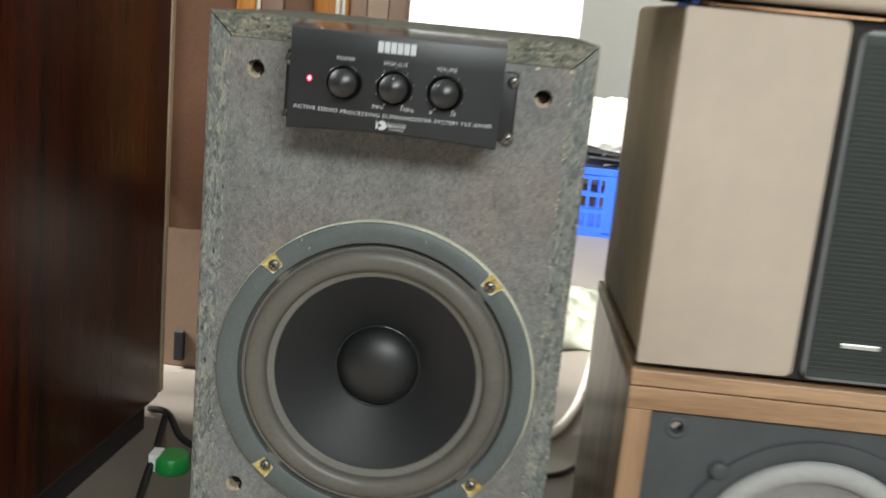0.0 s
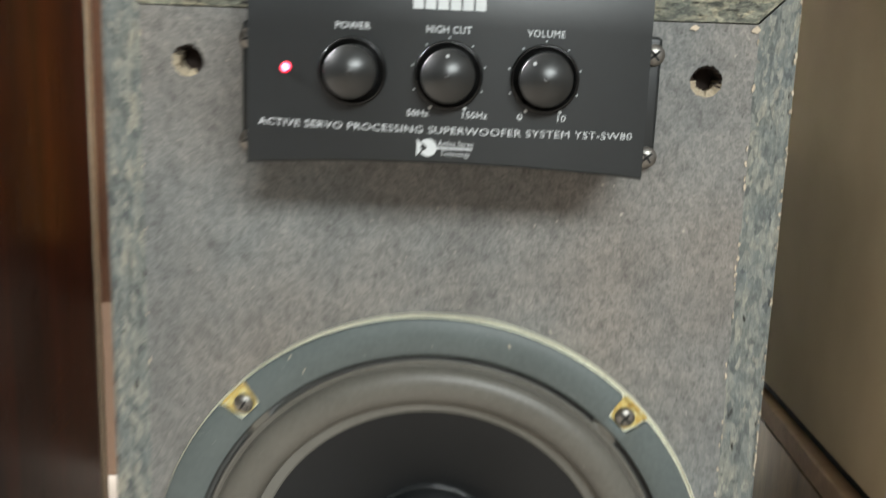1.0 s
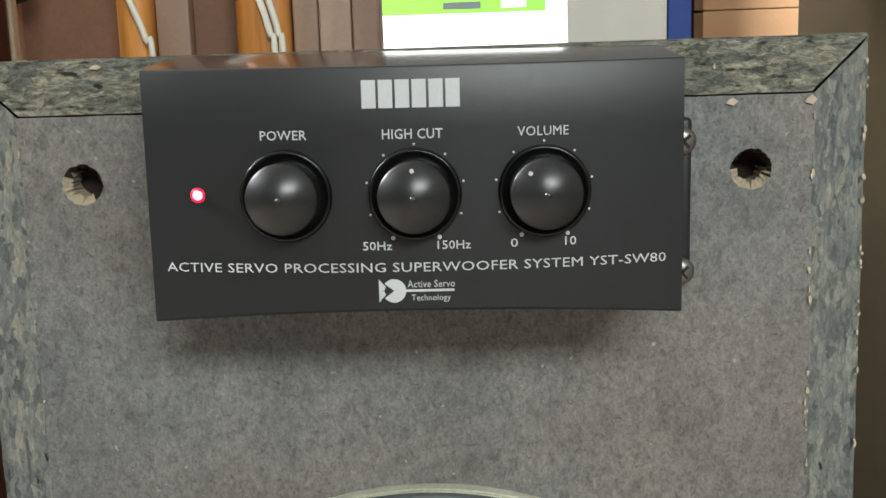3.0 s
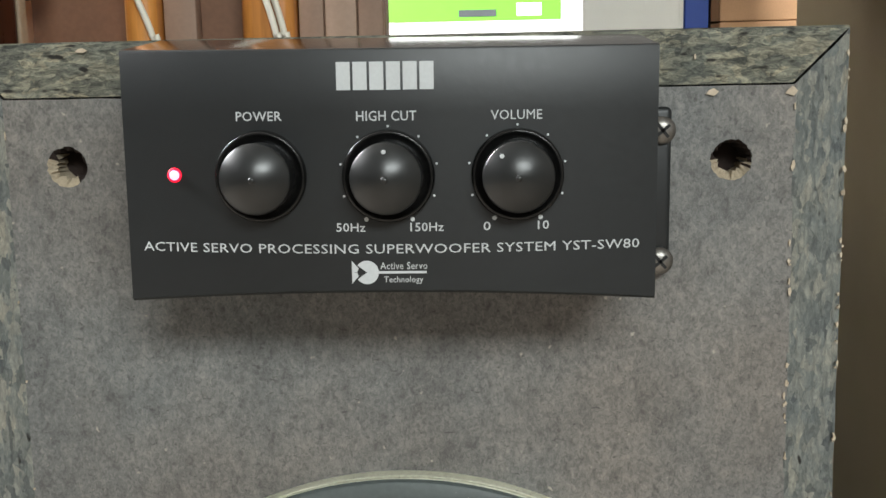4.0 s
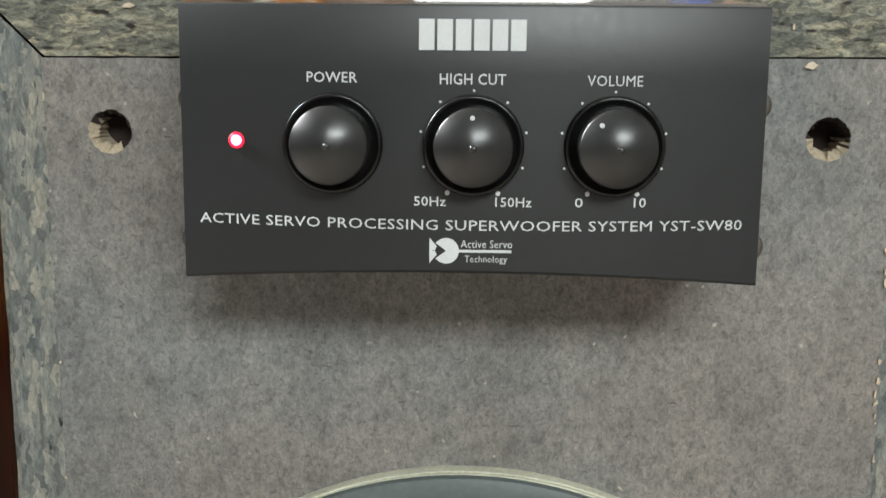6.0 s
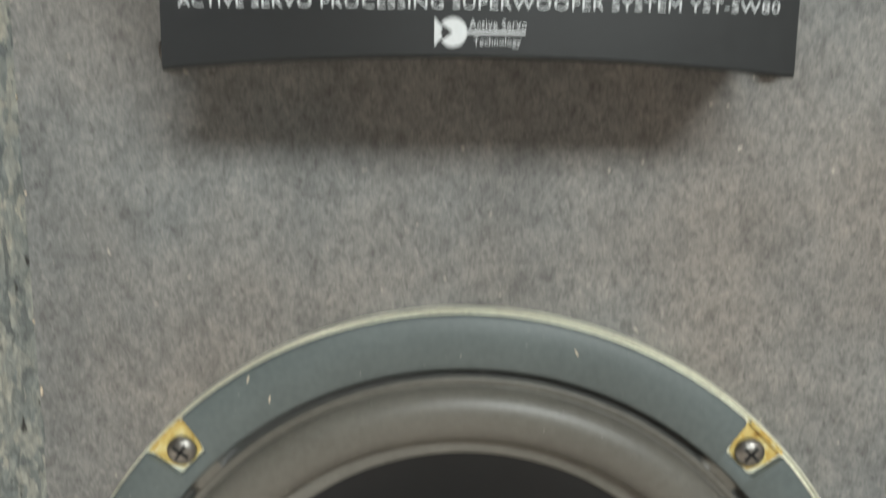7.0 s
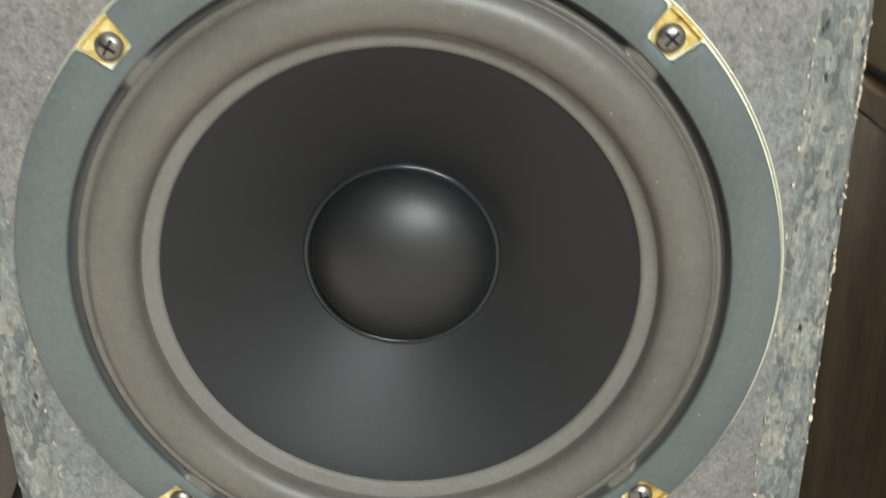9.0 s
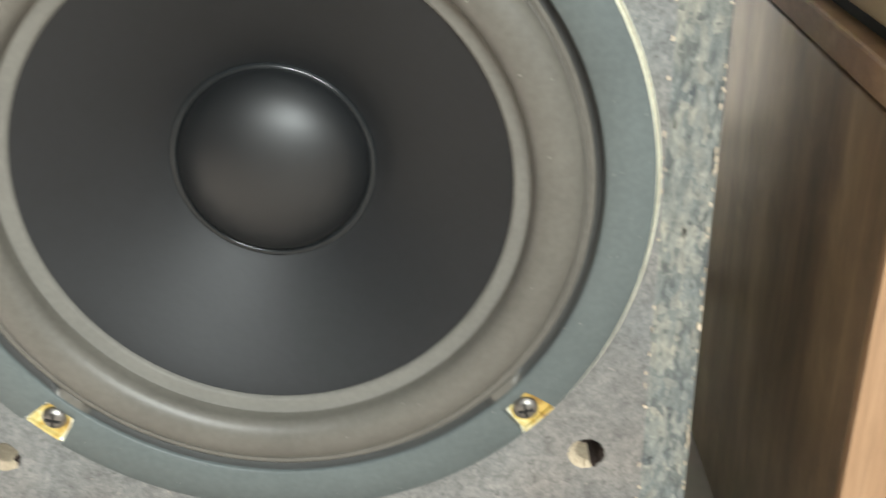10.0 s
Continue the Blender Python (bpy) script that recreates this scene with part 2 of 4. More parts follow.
M_BLUE_INK = plain("blue_print", (0.025, 0.07, 0.33), 0.5, wear=0.1)
M_CARD = plain("tan_cardboard", (0.46, 0.265, 0.140), 0.8, wear=0.1, scale=50)
M_CARD_TAPE = plain("brown_card_edge", (0.17, 0.085, 0.04), 0.8, wear=0.1)
M_ORANGE = veneer("orange_lacquered_wood", (0.50, 0.19, 0.035), (0.72, 0.31, 0.07), 0.35, (1, 1, 0.08), coat=0.3)
M_TAUPE = plain("taupe_board", (0.285, 0.185, 0.132), 0.6, wear=0.1)
M_TAUPE_L = plain("light_taupe_board", (0.385, 0.265, 0.195), 0.6, wear=0.1)
M_BROWN = plain("brown_board", (0.18, 0.09, 0.052), 0.55, wear=0.15)
M_LOW_BOARD = plain("brown_low_board", (0.17, 0.108, 0.070), 0.6, wear=0.12)
M_BLUE = plain("blue_crate_plastic", (0.03, 0.11, 0.62), 0.4, wear=0.12)
M_RAG = plain("white_rag", (0.50, 0.47, 0.40), 0.95, wear=0.12, scale=60, bumpy=0.5)
M_PAPER = plain("crumpled_paper", (0.27, 0.27, 0.205), 0.85, wear=0.10, scale=40, bumpy=0.3)
M_CABLE_W = plain("white_cable_sheath", (0.74, 0.70, 0.60), 0.5, wear=0.08)
M_CABLE_B = plain("black_cable_sheath", (0.015, 0.015, 0.015), 0.5)
M_GREEN = plain("green_plastic", (0.02, 0.30, 0.06), 0.35, wear=0.1)


# ---------------------------------------------------------------- builders
def mesh_of(name, bm, *mats, smooth=False, angle=None):
    me = bpy.data.meshes.new(name)
    bmesh.ops.recalc_face_normals(bm, faces=bm.faces)
    bm.to_mesh(me)
    bm.free()
    for m in mats:
        me.materials.append(m)
    if smooth:
        for p in me.polygons:
            p.use_smooth = True
    if angle:
        me.set_sharp_from_angle(angle=radians(angle))
    return me


def part(name, bm, material, parent, label="", smooth=False, angle=None):
    mats = material if isinstance(material, (tuple, list)) else (material,)
    ob = new(name, mesh_of(name, bm, *mats, smooth=smooth, angle=angle))
    ob.parent = parent
    return tagged(ob, label)


def thing(name, label, category, at=(0, 0, 0), turn=0.0, group="", kind=""):
    ob = new(name)
    ob.matrix_world = pose(*at, 0, 0, turn)
    ob.empty_display_size = 0.05
    return tagged(ob, label, category, group, kind)


def solid(name, bm, material, label, category, kind="", smooth=False, angle=None):
    mats = material if isinstance(material, (tuple, list)) else (material,)
    return tagged(new(name, mesh_of(name, bm, *mats, smooth=smooth, angle=angle)), label, category, "", kind)


def block(x0, x1, y0, y1, z0, z1, bevel=0.0, segs=2, into=None, index=0):
    bm = into or bmesh.new()
    made = bmesh.ops.create_cube(bm, size=1)["verts"]
    for v in made:
        v.co = Vector(((x0 + x1) / 2 + v.co.x * (x1 - x0), (y0 + y1) / 2 + v.co.y * (y1 - y0), (z0 + z1) / 2 + v.co.z * (z1 - z0)))
    faces = {f for v in made for f in v.link_faces}
    for f in faces:
        f.material_index = index
    if bevel:
        bmesh.ops.bevel(bm, geom=list({e for v in made for e in v.link_edges}), offset=bevel, segments=segs, affect="EDGES", profile=0.5)
    return bm


def lathe(profile, segs=96, centre=(0, 0, 0), closed=False, into=None, index=0):
    """Turns (radius, y) pairs round the y axis through the centre."""
    bm = into or bmesh.new()
    cx, cy, cz = centre
    rings = []
    for r, y in profile:
        if r < 1e-6:
            rings.append([bm.verts.new((cx, cy + y, cz))])
        else:
            rings.append([bm.verts.new((cx + r * math.cos(2 * math.pi * k / segs), cy + y, cz + r * math.sin(2 * math.pi * k / segs))) for k in range(segs)])
    pairs = list(zip(rings, rings[1:] + rings[:1])) if closed else list(zip(rings, rings[1:]))
    for a, b in pairs:
        for k in range(segs):
            n = (k + 1) % segs
            vs = [a[k % len(a)], a[n % len(a)], b[n % len(b)], b[k % len(b)]]
            vs = [v for i, v in enumerate(vs) if v not in vs[:i]]
            if len(vs) > 2:
                bm.faces.new(vs).material_index = index
    return bm


def tube(points, radius, sides=8, smooth_steps=6):
    """A round cable along a smooth line through the points."""
    pts = [Vector(p) for p in points]
    ext = [pts[0] * 2 - pts[1]] + pts + [pts[-1] * 2 - pts[-2]]
    line = []
    for i in range(1, len(ext) - 2):
        a, b, c, d = ext[i - 1:i + 3]
        for s in range(smooth_steps):
            t = s / smooth_steps
            line.append(0.5 * (2 * b + (c - a) * t + (2 * a - 5 * b + 4 * c - d) * t * t + (3 * b - a - 3 * c + d) * t ** 3))
    line.append(pts[-1])
    bm = bmesh.new()
    rings = []
    for i, p in enumerate(line):
        d = (line[min(i + 1, len(line) - 1)] - line[max(i - 1, 0)]).normalized()
        up = Vector((0, 0, 1)) if abs(d.z) < 0.9 else Vector((1, 0, 0))
        s = d.cross(up).normalized()
        u = s.cross(d)
        rings.append([bm.verts.new(p + radius * (math.cos(2 * math.pi * k / sides) * s + math.sin(2 * math.pi * k / sides) * u)) for k in range(sides)])
    for a, b in zip(rings, rings[1:]):
        for k in range(sides):
            bm.faces.new((a[k], a[(k + 1) % sides], b[(k + 1) % sides], b[k]))
    bm.faces.new(rings[0])
    bm.faces.new(rings[-1])
    return bm


def slab_with_holes(outline, holes, y0, y1):
    """A flat board in the xz plane between y0 and y1, with holes right through it."""
    bm = bmesh.new()
    edges = []
    for loop in [outline, *holes]:
        vs = [bm.verts.new((x, y0, z)) for x, z in loop]
        edges += [bm.edges.new((vs[i], vs[(i + 1) % len(vs)])) for i in range(len(vs))]
    bmesh.ops.triangle_fill(bm, use_beauty=True, use_dissolve=False, edges=edges)
    front = list(bm.faces)
    made = bmesh.ops.extrude_face_region(bm, geom=front)["geom"]
    for g in made:
        if isinstance(g, bmesh.types.BMVert):
            g.co.y = y1
    return bm


def ring_points(cx, cz, r, n, jag=0.0, seed=0):
    rnd = random.Random(seed)
    return [(cx + r * (1 + jag * rnd.uniform(-1, 1)) * math.cos(2 * math.pi * k / n), cz + r * (1 + jag * rnd.uniform(-1, 1)) * math.sin(2 * math.pi * k / n)) for k in range(n)]


# ---------------------------------------------------------------- the room
X0, X1, Y0, Y1, H, FLOOR = -2.0, 2.2, -2.5, 3.4, 2.6, -0.12
solid("floor", block(X0, X1, Y0, Y1, FLOOR - 0.12, FLOOR), M_FLOOR, "worn beige cement floor with dust", "floor", "structure")
solid("ceiling", block(X0, X1, Y0, Y1, H, H + 0.12), M_WALL, "unseen dull grey-brown plaster ceiling, kept dark to cut bounce", "ceiling", "structure")


def wall_with_window(name, a0, a1, fixed, thick, w0, w1, z0, z1, along):
    bm = bmesh.new()
    for p0, p1, q0, q1 in ((a0, w0, FLOOR, H), (w1, a1, FLOOR, H), (w0, w1, FLOOR, z0), (w0, w1, z1, H)):
        if along == "x":
            block(p0, p1, min(fixed, fixed + thick), max(fixed, fixed + thick), q0, q1, into=bm)
        else:
            block(min(fixed, fixed + thick), max(fixed, fixed + thick), p0, p1, q0, q1, into=bm)
    return solid(name, bm, M_WALL, "unseen dull grey-brown plaster wall with a window opening, kept dark to cut bounce", "wall", "structure")


wall_with_window("wall_south", X0, X1, Y0, -0.15, 0.0, 1.50, 1.45, 1.91, "x")
# the west opening is added to go with the back fill lamp
wall_with_window("wall_west", Y0, Y1, X0, -0.15, 0.02, 0.62, 1.25, 2.25, "y")
solid("wall_north", block(X0, X1, Y1, Y1 + 0.15, FLOOR, H), M_WALL, "dull grey-brown plaster wall behind the cabinet", "wall", "structure")
solid("wall_east", block(X1, X1 + 0.15, Y0, Y1, FLOOR, H), M_WALL, "unseen dull grey-brown plaster wall, kept dark to cut bounce", "wall", "structure")


# ---------------------------------------------------------------- subwoofer cabinet
W, TOP, EDGE, DEEP = 0.1425, 0.4020, 0.0174, 0.300
subwoofer = thing("subwoofer", "bare grey fibreboard subwoofer with worn chipboard edges standing on the floor", "subwoofer", (0, 0, FLOOR))


def edge_board(name, outer_a, outer_b, inner_a, inner_b, mat, seed, label):
    """One side of the cabinet, mitred at both ends; its front edge is raw, uneven chipboard."""
    bm = bmesh.new()
    oa, ob_, ia, ib = (Vector((p[0], 0, p[1])) for p in (outer_a, outer_b, inner_a, inner_b))
    n, k = 120, 7
    gap = 0.0006 / (ob_ - oa).length
    out = (oa - ia + ob_ - ib).normalized()
    rows = []
    for j in range(k):
        v = j / (k - 1)
        row = []
        for i in range(n + 1):
            u = gap + (1 - 2 * gap) * i / n
            p = oa.lerp(ob_, u).lerp(ia.lerp(ib, u), v)
            q = p * 140 + Vector((seed, seed * 3, 0))
            rough = noise.noise(q) * 0.0006 + noise.noise(q * 3) * 0.0003
            if j == 0:
                chip = max(0.0, noise.noise(p * 90 + Vector((seed * 7, 0, 0))) - 0.25) * 0.004
                p = p - out * (0.0006 + chip + abs(noise.noise(q * 2)) * 0.0006)
                rough += 0.0012 + chip * 0.5
            p.y = rough + 0.0002
            row.append(bm.verts.new(p))
        rows.append(row)
    for a, b in zip(rows, rows[1:]):
        for i in range(n):
            bm.faces.new((a[i], a[i + 1], b[i + 1], b[i]))
    lip, back, inner = [], [], []
    for i in range(n + 1):
        u = gap + (1 - 2 * gap) * i / n
        o = oa.lerp(ob_, u)
        lip.append(bm.verts.new(o + Vector((0, 0.0035, 0))))
        back.append(bm.verts.new(o + Vector((0, DEEP, 0))))
        inner.append(bm.verts.new(ia.lerp(ib, u) + Vector((0, DEEP, 0))))
    for a, b in ((rows[0], lip), (lip, back), (back, inner), (inner, rows[-1])):
        for i in range(n):
            f = bm.faces.new((a[i], a[i + 1], b[i + 1], b[i]))
    return part(name, bm, mat, subwoofer, label)


IN, BOT = W - EDGE, FLOOR
edge_board("side_panel", (-W, BOT), (-W, TOP), (-IN, BOT + EDGE), (-IN, TOP - EDGE), M_CHIP_V, 1, "raw chipboard side with a chipped front edge")
edge_board("side_panel", (W, BOT), (W, TOP), (IN, BOT + EDGE), (IN, TOP - EDGE), M_CHIP_V, 2, "raw chipboard side with a chipped front edge")
edge_board("top_panel", (-W, TOP), (W, TOP), (-IN, TOP - EDGE), (IN, TOP - EDGE), M_CHIP_H, 3, "raw chipboard top with mitred corners")
edge_board("bottom_panel", (-W, BOT), (W, BOT), (-IN, BOT + EDGE), (IN, BOT + EDGE), M_CHIP_H, 4, "raw chipboard bottom board")
part("back_panel", block(-IN, IN, DEEP - 0.012, DEEP - 0.001, BOT + EDGE, TOP - EDGE), M_BLACK, subwoofer)

CZ, R = 0.1355, 0.1238
PEGS = [(-0.1060, 0.3624), (0.1060, 0.3610), (-0.1060, 0.031), (0.1055, 0.0305)]
# direction in degrees of each hole's torn side, which is also coloured as lit
TORN_LIT = (222, 262, 222, 200)
g, gs = 0.0005, -0.0005
outline = []
CORNERS = [(-IN + gs, BOT + EDGE + g), (IN - gs, BOT + EDGE + g), (IN - gs, TOP - EDGE - g), (-IN + gs, TOP - EDGE - g)]
for (ax, az), (bx, bz) in zip(CORNERS, CORNERS[1:] + CORNERS[:1]):
    for i in range(40):
        u = i / 40
        x, z = ax + (bx - ax) * u, az + (bz - az) * u
        k = noise.noise(Vector((x * 160, 3, z * 160))) * 0.0004
        outline.append((x - math.copysign(max(k, 0), x), z - max(k, 0)))
baffle = part("baffle", slab_with_holes(outline, [ring_points(0, CZ, 0.110, 72)] + [ring_points(x, z, 0.0064, 40, 0.045, i) for i, (x, z) in enumerate(PEGS)], 0.0, 0.0155), M_FIBRE, subwoofer, "grey mottled fibreboard front")
for i, (x, z) in enumerate(PEGS):
    rnd = random.Random(40 + i)
    bm = bmesh.new()
    n = 40
    outer = [bm.verts.new((px, -0.0001, pz)) for px, pz in ring_points(x, z, 0.0065, n, 0.045, i)]
    mid, deep = [], []
    for k in range(n):
        a = 2 * math.pi * k / n
        torn = 0.0040 if math.cos(a - radians(TORN_LIT[i])) > 0.1 else 0.0056
        r = torn * rnd.uniform(0.86, 1.1)
        mid.append(bm.verts.new((x + r * math.cos(a), rnd.uniform(0.0012, 0.0032), z + r * math.sin(a))))
        r2 = 0.0050 * rnd.uniform(0.9, 1.05)
        deep.append(bm.verts.new((x + r2 * math.cos(a), 0.0125, z + r2 * math.sin(a))))
    for a, b in ((outer, mid), (mid, deep)):
        for k in range(n):
            f = bm.faces.new((a[k], a[(k + 1) % n], b[(k + 1) % n], b[k]))
            # bare wood on the lit side, painted shade on the rest
            f.material_index = 0 if math.cos(2 * math.pi * k / n - radians(TORN_LIT[i])) > rnd.uniform(-0.05, 0.45) else 1
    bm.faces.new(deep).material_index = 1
    part("peg_hole", bm, (M_BARE, M_HOLE_SHADE), subwoofer, "torn peg hole with bare brown wood and painted shade")

# pale splinters along the joints
bm = bmesh.new()
rnd = random.Random(5)


def splinter(bm, x, z, w, h):
    vs = [bm.verts.new((x + w * math.cos(a) * rnd.uniform(0.5, 1), -0.0006 - rnd.uniform(0, 0.0005), z + h * math.sin(a) * rnd.uniform(0.5, 1))) for a in (0.2, 1.4, 2.5, 3.6, 5.0)]
    tip = bm.verts.new((x, 0.0012, z))
    bm.faces.new(vs)
    for a, b in zip(vs, vs[1:] + vs[:1]):
        bm.faces.new((a, b, tip))


for x, z, w, h in ((0.0995, 0.3820, 0.0026, 0.0014), (0.1240, 0.3818, 0.0026, 0.0022), (-0.0985, 0.3990, 0.0022, 0.0011), (0.094, 0.3930, 0.0006, 0.0016)):
    splinter(bm, x, z, w, h)
for i in range(46):
    z = rnd.uniform(-0.08, 0.378)
    splinter(bm, IN + rnd.uniform(-0.0007, 0.0005), z, rnd.uniform(0.0003, 0.0008), rnd.uniform(0.0006, 0.0022))
for i in range(20):
    z = rnd.uniform(-0.08, 0.378)
    splinter(bm, -IN + rnd.uniform(-0.0005, 0.0006), z, rnd.uniform(0.0003, 0.0006), rnd.uniform(0.0006, 0.0020))
for i in range(110):
    z = rnd.uniform(-0.10, 0.395)
    splinter(bm, W - 0.0014 + rnd.uniform(-0.0006, 0.0002), z, rnd.uniform(0.0003, 0.0007), rnd.uniform(0.0006, 0.0020))
tagged(part("splintered_edge", bm, M_FLAKE, subwoofer, "pale splinters along the worn joints"), kind="stuff")

# ---------------------------------------------------------------- woofer
C = (0.0, 0.0, CZ)
SEG = 144
woofer = part("woofer", lathe([(0.1095, 0.004), (0.1095, -0.0042), (0.1228, -0.0042), (0.1234, -0.0048), (R, -0.0044), (R, 0.0)], SEG, C), M_GOLD, subwoofer, "round woofer with a bare yellow metal rim", smooth=True, angle=40)
LUGS = [radians(a) for a in (45.0, 135.6, 225.9, 315.9)]


# gasket: notched round each lug
bm = bmesh.new()
n = 720
rings = []
for k in range(n):
    a = 2 * math.pi * k / n
    d = min(abs((a - l + math.pi) % (2 * math.pi) - math.pi) for l in LUGS) * 0.117
    cut = min(1.0, max(0.0, (d - 0.0058) / 0.0016))
    cut = cut * cut * (3 - 2 * cut)
    ro = 0.1113 + (0.1230 - 0.0009 * math.cos(a - radians(40)) - 0.1113) * cut
    ri = 0.1068
    prof = ((ri, 0.001), (ri, -0.0062), (ri + 0.0007, -0.0068), (ro - 0.0006, -0.0068), (ro, -0.0062), (ro, -0.0035))
    rings.append([bm.verts.new((r * math.cos(a), y, CZ + r * math.sin(a))) for r, y in prof])
for a, b in zip(rings, rings[1:] + rings[:1]):
    for i in range(5):
        bm.faces.new((a[i], a[i + 1], b[i + 1], b[i]))
part("gasket", bm, M_GASKET, woofer, "dark grey gasket ring", smooth=True, angle=50)
for nx, nz, na in ((-0.0625, 0.1035, 20), (-0.0565, 0.0975, 12), (0.031, 0.112, -30)):
    bm = block(-0.0002, 0.0002, -0.0071, -0.0068, -0.0009, 0.0009)
    bmesh.ops.rotate(bm, verts=bm.verts, cent=(0, 0, 0), matrix=Matrix.Rotation(radians(na), 3, "Y"))
    part("nick", bm, M_FLAKE, woofer, "pale nick in the gasket").location = (nx, 0, CZ + nz)
# groove, bridged beside each lug
bm = bmesh.new()
n = 360
rings = []
for k in range(n):
    a = 2 * math.pi * k / n
    d = min(abs((a - l + math.pi) % (2 * math.pi) - math.pi) for l in LUGS)
    u = min(1.0, max(0.0, (d - radians(2.2)) / radians(3.2)))
    y = -0.0056 + 0.0044 * u * u * (3 - 2 * u)
    rings.append([bm.verts.new((r * math.cos(a), yy, CZ + r * math.sin(a))) for r, yy in ((0.1069, -0.0060), (0.1062, y), (0.1046, y), (0.1040, -0.0052))])
for a, b in zip(rings, rings[1:] + rings[:1]):
    for i in range(3):
        f = bm.faces.new((a[i], a[i + 1], b[i + 1], b[i]))
        f.material_index = 1 if a[1].co.y < -0.0040 else 0
part("groove", bm, (M_GROOVE, M_RUBBER), woofer, smooth=True)
roll = [(0.1042, -0.0030), (0.1041, -0.0050), (0.1034, -0.0054), (0.1022, -0.0050), (0.1014, -0.0044)]
roll += [(0.0931 + 0.0083 * math.cos(t), -0.0044 - 0.0060 * math.sin(t)) for t in np.linspace(0.12, math.pi - 0.12, 18)]
roll += [(0.0846, -0.0030), (0.0842, -0.0022)]
part("surround", lathe(roll, SEG, C), M_RUBBER, woofer, "brownish grey rubber half-roll surround", smooth=True)
part("surround_lip", lathe([(0.0843, -0.0021), (0.0830, -0.0016), (0.0805, -0.0010), (0.0792, -0.0006), (0.0790, 0.0010)], SEG, C), M_BAND, woofer, "dusty flat inner lip", smooth=True)
cone = [(0.0796, 0.0004)] + [(0.0796 - 0.0446 * u, 0.0004 + 0.0240 * (u ** 1.10)) for u in np.linspace(0.04, 1, 14)] + [(0.029, 0.0262)]
part("cone", lathe(cone, SEG, C), M_CONE, woofer, "black paper cone with fine dust", smooth=True)
part("glue_ring", lathe([(0.0350, 0.0249), (0.0346, 0.0239), (0.0336, 0.0234), (0.0325, 0.0239), (0.0316, 0.0264)], SEG, (-0.0006, 0.0, CZ - 0.0013)), M_GLUE, woofer, "glossy bead of glue", smooth=True)
cap = [(0.0320 * math.cos(t), 0.0240 - 0.0185 * math.sin(t)) for t in np.linspace(0, math.pi / 2, 20)]
cap[-1] = (0.0, cap[-1][1])
part("dust_cap", lathe(cap, SEG, C), M_CAP, woofer, "smooth black domed dust cap", smooth=True)


def screw_head(r, turn, mats=True):
    """A pan head with a cross recess, facing -y, at the origin."""
    bm = lathe([(r, 0.0), (r, -r * 0.25), (r * 0.8, -r * 0.5), (r * 0.4, -r * 0.62), (0, -r * 0.65)], 20)
    for s in (0, 90):
        b2 = block(-r * 0.62, r * 0.62, -r * 0.70, -r * 0.5, -r * 0.11, r * 0.11, into=bmesh.new())
        bmesh.ops.rotate(b2, verts=b2.verts, cent=(0, 0, 0), matrix=Matrix.Rotation(radians(turn + s), 3, "Y"))
        me = bpy.data.meshes.new("x")
        for f in b2.faces:
            f.material_index = 1
        b2.to_mesh(me)
        b2.free()
        bm.from_mesh(me)
        bpy.data.meshes.remove(me)
    return bm


rnd = random.Random(9)
for i, a in enumerate(LUGS):
    x, z = 0.1160 * math.cos(a), CZ + 0.1160 * math.sin(a)
    pts = []
    for da, r in ((-0.056, 0.1222), (-0.028, 0.1228), (0.0, 0.1230), (0.028, 0.1228), (0.056, 0.1222), (0.053, 0.1165), (0.036, 0.1120), (0.0, 0.1112), (-0.036, 0.1120), (-0.053, 0.1165)):
        pts.append((r * math.cos(a + da), CZ + r * math.sin(a + da)))
    bm = bmesh.new()
    vs = [bm.verts.new((px, -0.0047, pz)) for px, pz in pts]
    f = bm.faces.new(vs)
    made = bmesh.ops.extrude_face_region(bm, geom=[f])["geom"]
    for gme in made:
        if isinstance(gme, bmesh.types.BMVert):
            gme.co.y = -0.0038
    lip = [[bm.verts.new((r * math.cos(a + da), y, CZ + r * math.sin(a + da))) for da in (-0.054, -0.018, 0.018, 0.054)] for r, y in ((0.1218, -0.0048), (0.1221, -0.0062), (0.1229, -0.0062), (0.1231, -0.0046))]
    for p, q in zip(lip, lip[1:]):
        for k in range(3):
            bm.faces.new((p[k], p[k + 1], q[k + 1], q[k]))
    part("lug", bm, M_LUG, woofer, "bare yellow zinc mounting lug")
    sc = part("screw", screw_head(0.0043, rnd.uniform(0, 90)), (M_SCREW, M_SCREW_SLOT), woofer, "dull cross-head screw", smooth=True, angle=35)
    sc.location = (x, -0.0048, z)

# ---------------------------------------------------------------- control panel
PC, PX, PZ0, PZ1 = 0.0012, 0.0750, 0.3253, 0.3976


def face_y(x):
    return -0.0530 + 0.0095 * ((x - PC) / PX) ** 2


